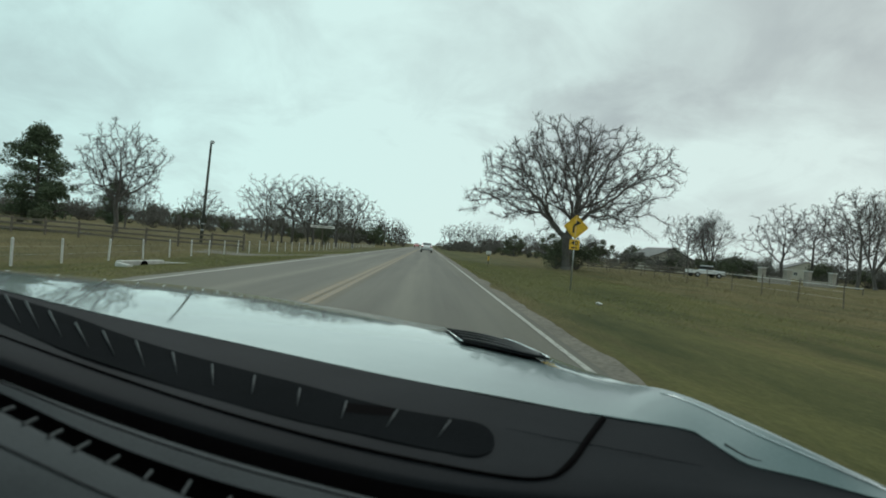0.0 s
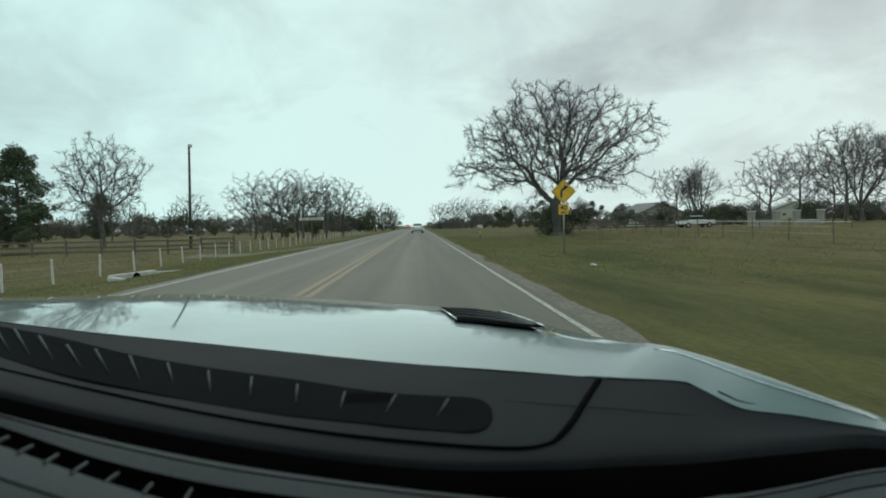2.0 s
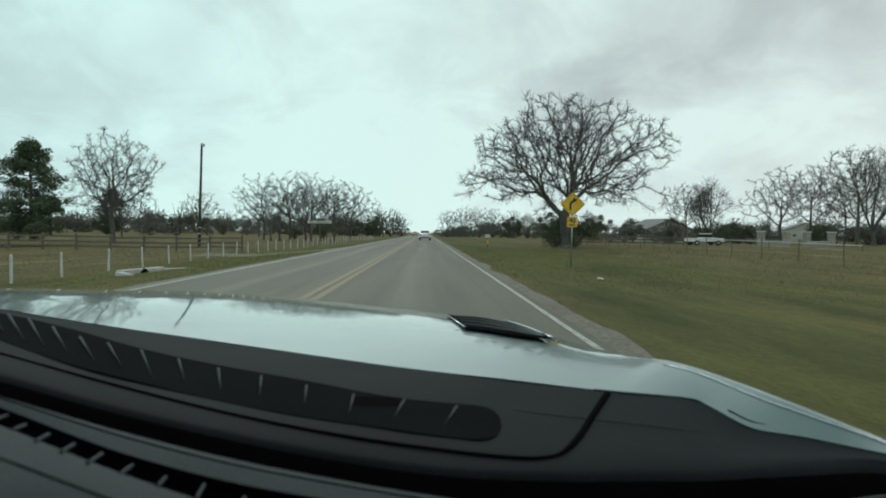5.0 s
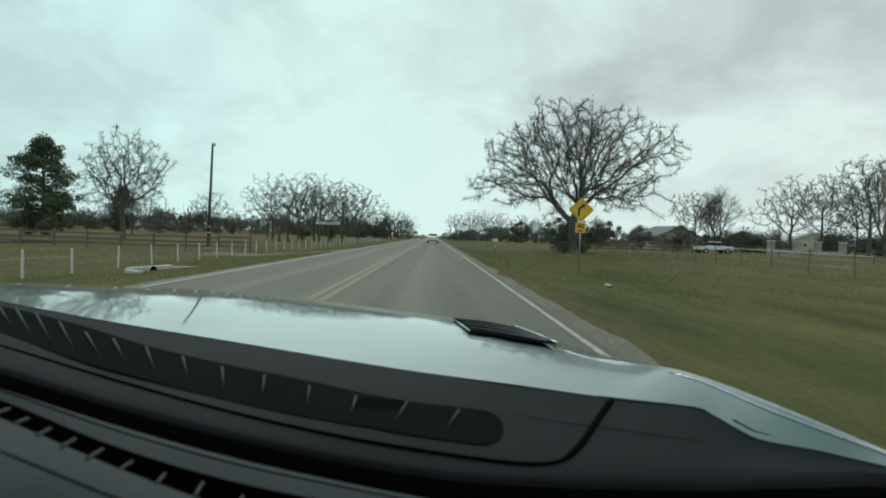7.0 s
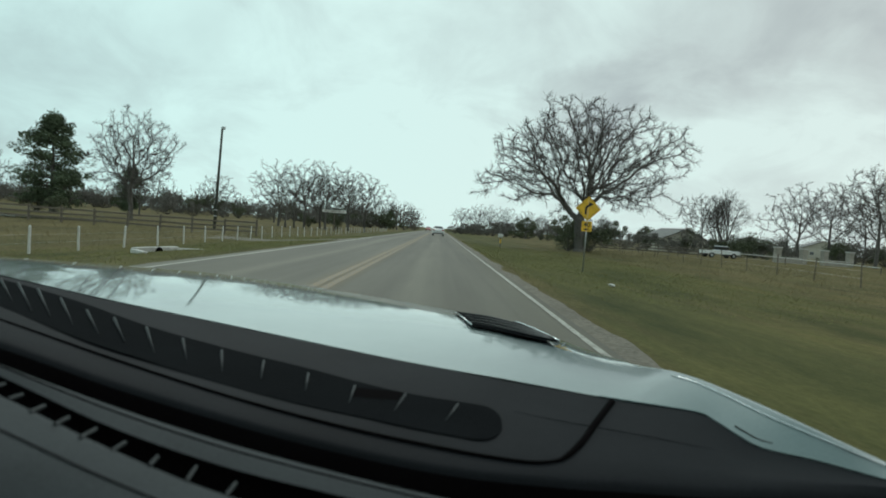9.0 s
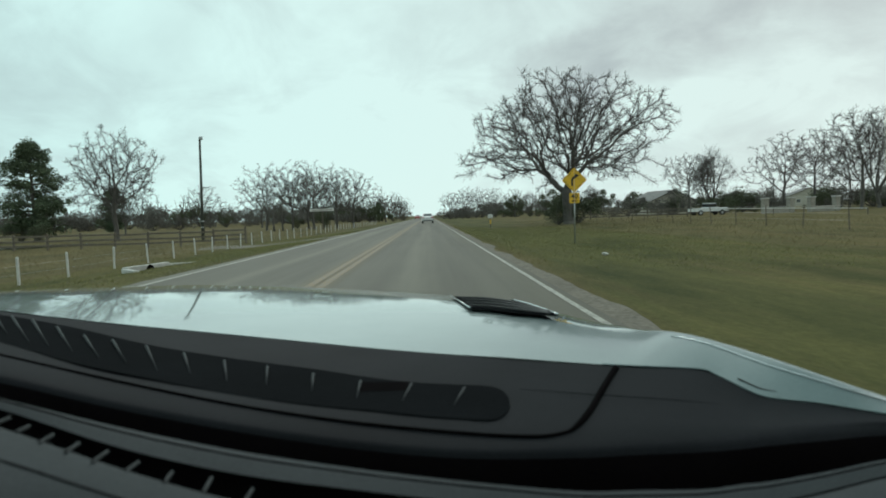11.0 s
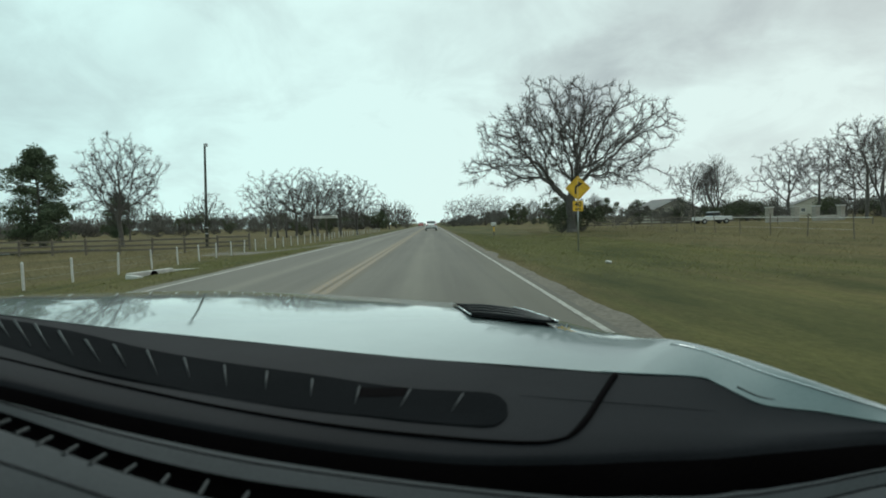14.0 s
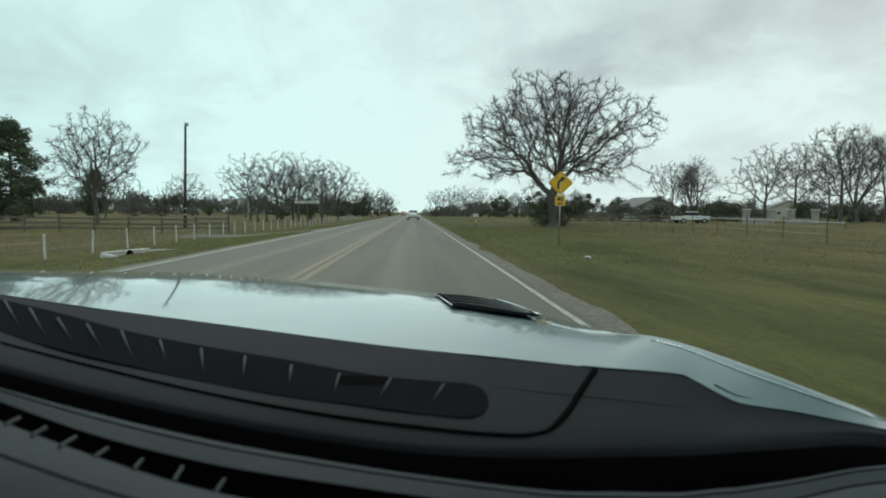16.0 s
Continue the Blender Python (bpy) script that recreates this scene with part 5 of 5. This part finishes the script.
# ---- buildings ----
def house(x, y, turn, w, d, h, label):
    ob = tagged(new("house"), label, "house")
    bm = bmesh.new()
    box(bm, (-w / 2, -d / 2, -0.2), (w / 2, d / 2, h))
    vs = [bm.verts.new(v) for v in ((-w / 2, -d / 2, h), (w / 2, -d / 2, h), (0, -d / 2, h + w * 0.2), (-w / 2, d / 2, h), (w / 2, d / 2, h), (0, d / 2, h + w * 0.2))]
    bm.faces.new((vs[0], vs[1], vs[2])), bm.faces.new((vs[5], vs[4], vs[3]))
    part("wall", bm, M_SIDING, ob, "pale beige siding")
    for s in (-1, 1):
        bm = bmesh.new()
        L = math.hypot(w / 2 + 0.5, w * 0.2 + 0.2)
        box(bm, (-L / 2, -d / 2 - 0.4, -0.06), (L / 2, d / 2 + 0.4, 0.06), 0.02)
        r = part("roof", bm, M_ROOF, ob, "low grey pitched roof")
        r.matrix_basis = pose(s * (w / 4 + 0.2), 0, h + w * 0.1 + 0.02, 0, s * math.degrees(math.atan2(w * 0.2, w / 2)), 0)
    for wx in (-w * 0.28, w * 0.22):
        bm = bmesh.new()
        box(bm, (wx - 0.55, -d / 2 - 0.05, 1.0), (wx + 0.55, -d / 2 + 0.02, 2.1), 0.02)
        win = part("window", bm, M_POST, ob, "white framed window")
        for k in (-1, 1):
            bm = bmesh.new()
            box(bm, (wx + k * 0.26 - 0.22, -d / 2 - 0.06, 1.08), (wx + k * 0.26 + 0.22, -d / 2 - 0.045, 2.02))
            part("pane", bm, M_WINDOW, win)
    bm = bmesh.new()
    box(bm, (-0.45, -d / 2 - 0.05, 0), (0.45, -d / 2 + 0.02, 2.05), 0.02)
    part("door", bm, M_WOOD, ob)
    ob.matrix_basis = pose(x, y, land(x, y), 0, 0, turn)


house(47, 116, 12, 9.5, 8, 2.6, "low beige house with a grey gable roof among bare trees")
house(118, 178, -20, 11, 9, 3.2, "far pale farm building with a grey roof")


def gate_pillars(x, y):
    ob = tagged(new("stone_gateway"), "limestone gate pillars joined by a low wall", "gateway")
    r = np.random.default_rng(4)
    for k, dx in enumerate((-5.5, -1.6, 1.6, 5.5)):
        bm = bmesh.new()
        box(bm, (dx - 0.35, -0.35, -0.3), (dx + 0.35, 0.35, 1.95), 0.03)
        p = part("pillar", bm, M_STONE, ob)
        bm = bmesh.new()
        box(bm, (dx - 0.44, -0.44, 1.95), (dx + 0.44, 0.44, 2.09), 0.03)
        part("cap", bm, M_CONCRETE, p)
    for a, b in ((-5.15, -1.95), (1.95, 5.15)):
        bm = bmesh.new()
        box(bm, (a, -0.2, -0.3), (b, 0.2, 0.75), 0.03)
        part("low_wall", bm, M_STONE, ob)
    ob.matrix_basis = pose(x, y, land(x, y), 0, 0, 8)


gate_pillars(51, 78)
for dx in (-3.5, 3.5):
    again(bush_b, 51 + dx, 80, dx * 40, 0.55)


# ---- vehicles ahead ----
def sedan(x, y, turn, paint, label, rear=True):
    car = tagged(new("car"), label, "car")
    prof = [(-2.25, 0.45), (-2.28, 0.80), (-2.15, 1.02), (-1.55, 1.08), (-0.95, 1.42), (0.1, 1.47), (0.55, 1.40), (1.15, 1.02), (2.0, 0.88), (2.25, 0.62), (2.25, 0.35)]
    c = smooth_curve([(0, a, b) for a, b in prof], 44)
    rows = []
    for q in c:
        w = 0.90 * (1 - 0.20 * max(0, (q[2] - 0.95) / 0.5)) * (1 - 0.10 * max(0, (abs(q[1]) - 1.6) / 0.6))
        rows.append([(w * a, q[1], q[2] - 0.07 * abs(a) ** 4) for a in np.linspace(-1, 1, 11)])
    v, f = loft(rows)
    nv, cols = len(v), 11
    for i in range(len(rows)):
        for s in (0, cols - 1):
            vx, vy, vz = rows[i][s]
            v.append((math.copysign(max(abs(vx), 0.86), vx), vy, min(vz, 0.30)))
    for i in range(len(rows) - 1):
        f.append((i * cols, (i + 1) * cols, nv + 2 * i + 2, nv + 2 * i))
        f.append(((i + 1) * cols + cols - 1, i * cols + cols - 1, nv + 2 * i + 1, nv + 2 * i + 3))
    part_raw("body", v, f, paint, car, "", True)
    bm = bmesh.new()
    vs = [bm.verts.new(q) for q in ((-0.66, -1.50, 1.12), (0.66, -1.50, 1.12), (0.56, -1.00, 1.40), (-0.56, -1.00, 1.40))]
    f = bm.faces.new(vs)
    ex = bmesh.ops.extrude_face_region(bm, geom=[f])
    bmesh.ops.translate(bm, verts=[g for g in ex["geom"] if isinstance(g, bmesh.types.BMVert)], vec=(0, -0.035, 0.035))
    part("rear_window", bm, M_GLASS_DARK, car, "dark rear window")
    bm = bmesh.new()
    vs = [bm.verts.new(q) for q in ((-0.68, 1.10, 1.08), (0.68, 1.10, 1.08), (0.58, 0.60, 1.38), (-0.58, 0.60, 1.38))]
    f = bm.faces.new(vs)
    ex = bmesh.ops.extrude_face_region(bm, geom=[f])
    bmesh.ops.translate(bm, verts=[g for g in ex["geom"] if isinstance(g, bmesh.types.BMVert)], vec=(0, 0.035, 0.035))
    part("windscreen", bm, M_GLASS_DARK, car, "dark windscreen")
    for s in (-1, 1):
        bm = bmesh.new()
        box(bm, (s * 0.66 - 0.16, -2.31, 0.80), (s * 0.66 + 0.16, -2.20, 0.96), 0.02)
        part("tail_lamp", bm, M_TAIL, car, "red tail lamp")
    bm = bmesh.new()
    box(bm, (-0.70, -2.34, 0.34), (0.70, -2.22, 0.47), 0.04)
    part("bumper", bm, M_RUBBER, car, "dark lower bumper")
    bm = bmesh.new()
    box(bm, (-0.26, -2.335, 0.66), (0.26, -2.27, 0.78), 0.01)
    part("plate", bm, M_POST, car)
    for s in (-1, 1):
        for wy in (-1.38, 1.38):
            bm = bmesh.new()
            cyl(bm, 0.32, 0.32, (s * 0.76 - 0.1, wy, 0.32), (s * 0.76 + 0.1, wy, 0.32), 20)
            wheel = part("wheel", bm, M_RUBBER, car)
            bm = bmesh.new()
            cyl(bm, 0.2, 0.18, (s * 0.86, wy, 0.32), (s * 0.88, wy, 0.32), 16)
            part("rim", bm, M_STEEL, wheel)
    car.matrix_basis = pose(x, y, 0.0, 0, 0, turn)


sedan(-0.15, 88, 0, M_CAR_WHITE, "white sedan ahead in the same lane")
sedan(-3.9, 205, 180, M_CAR_RED, "red car far off in the oncoming lane")
sedan(0.1, 150, 0, M_CAR_DARK, "dark sedan far ahead in the same lane")


def pickup(x, y, turn):
    car = tagged(new("pickup_truck"), "white pickup truck parked in the field", "truck")
    for nm, lo, hi, mat, bev in (
        ("bed", (-2.7, -0.9, 0.55), (-0.5, 0.9, 1.05), M_CAR_WHITE, 0.05),
        ("cab", (-0.5, -0.9, 0.55), (1.3, 0.9, 1.15), M_CAR_WHITE, 0.06),
        ("bonnet", (1.3, -0.88, 0.55), (2.7, 0.88, 1.08), M_CAR_WHITE, 0.08),
        ("cab_glass", (-0.42, -0.80, 1.14), (0.95, 0.80, 1.68), M_GLASS_DARK, 0.12),
        ("roof", (-0.36, -0.76, 1.67), (0.80, 0.76, 1.77), M_CAR_WHITE, 0.05),
        ("bumper", (2.68, -0.9, 0.45), (2.85, 0.9, 0.68), M_STEEL, 0.04),
    ):
        part(nm, box(bmesh.new(), lo, hi, bev), mat, car)
    for wx in (-1.7, 1.75):
        for s in (-1, 1):
            bm = bmesh.new()
            cyl(bm, 0.38, 0.38, (wx, s * 0.80 - 0.12, 0.38), (wx, s * 0.80 + 0.12, 0.38), 20)
            wheel = part("wheel", bm, M_RUBBER, car)
            bm = bmesh.new()
            cyl(bm, 0.22, 0.2, (wx, s * 0.91, 0.38), (wx, s * 0.94, 0.38), 16)
            part("rim", bm, M_STEEL, wheel)
    car.matrix_basis = pose(x, y, land(x, y), 0, 0, turn)


pickup(41, 84, 8)


def litter(x, y):
    """A crumpled scrap lying in the grass."""
    bm = bmesh.new()
    bmesh.ops.create_icosphere(bm, subdivisions=2, radius=0.10)
    for v in bm.verts:
        v.co *= 1 + 0.5 * noise.noise(v.co * 9)
        v.co.z = max(-0.02, v.co.z * 0.45 + 0.03)
    ob = part("litter", bm, M_POST, None)
    tagged(ob, "crumpled white scrap of litter on the verge", "litter")
    ob.matrix_basis = pose(x, y, land(x, y) + 0.03, 0, 0, 30)


litter(5.2, 17)
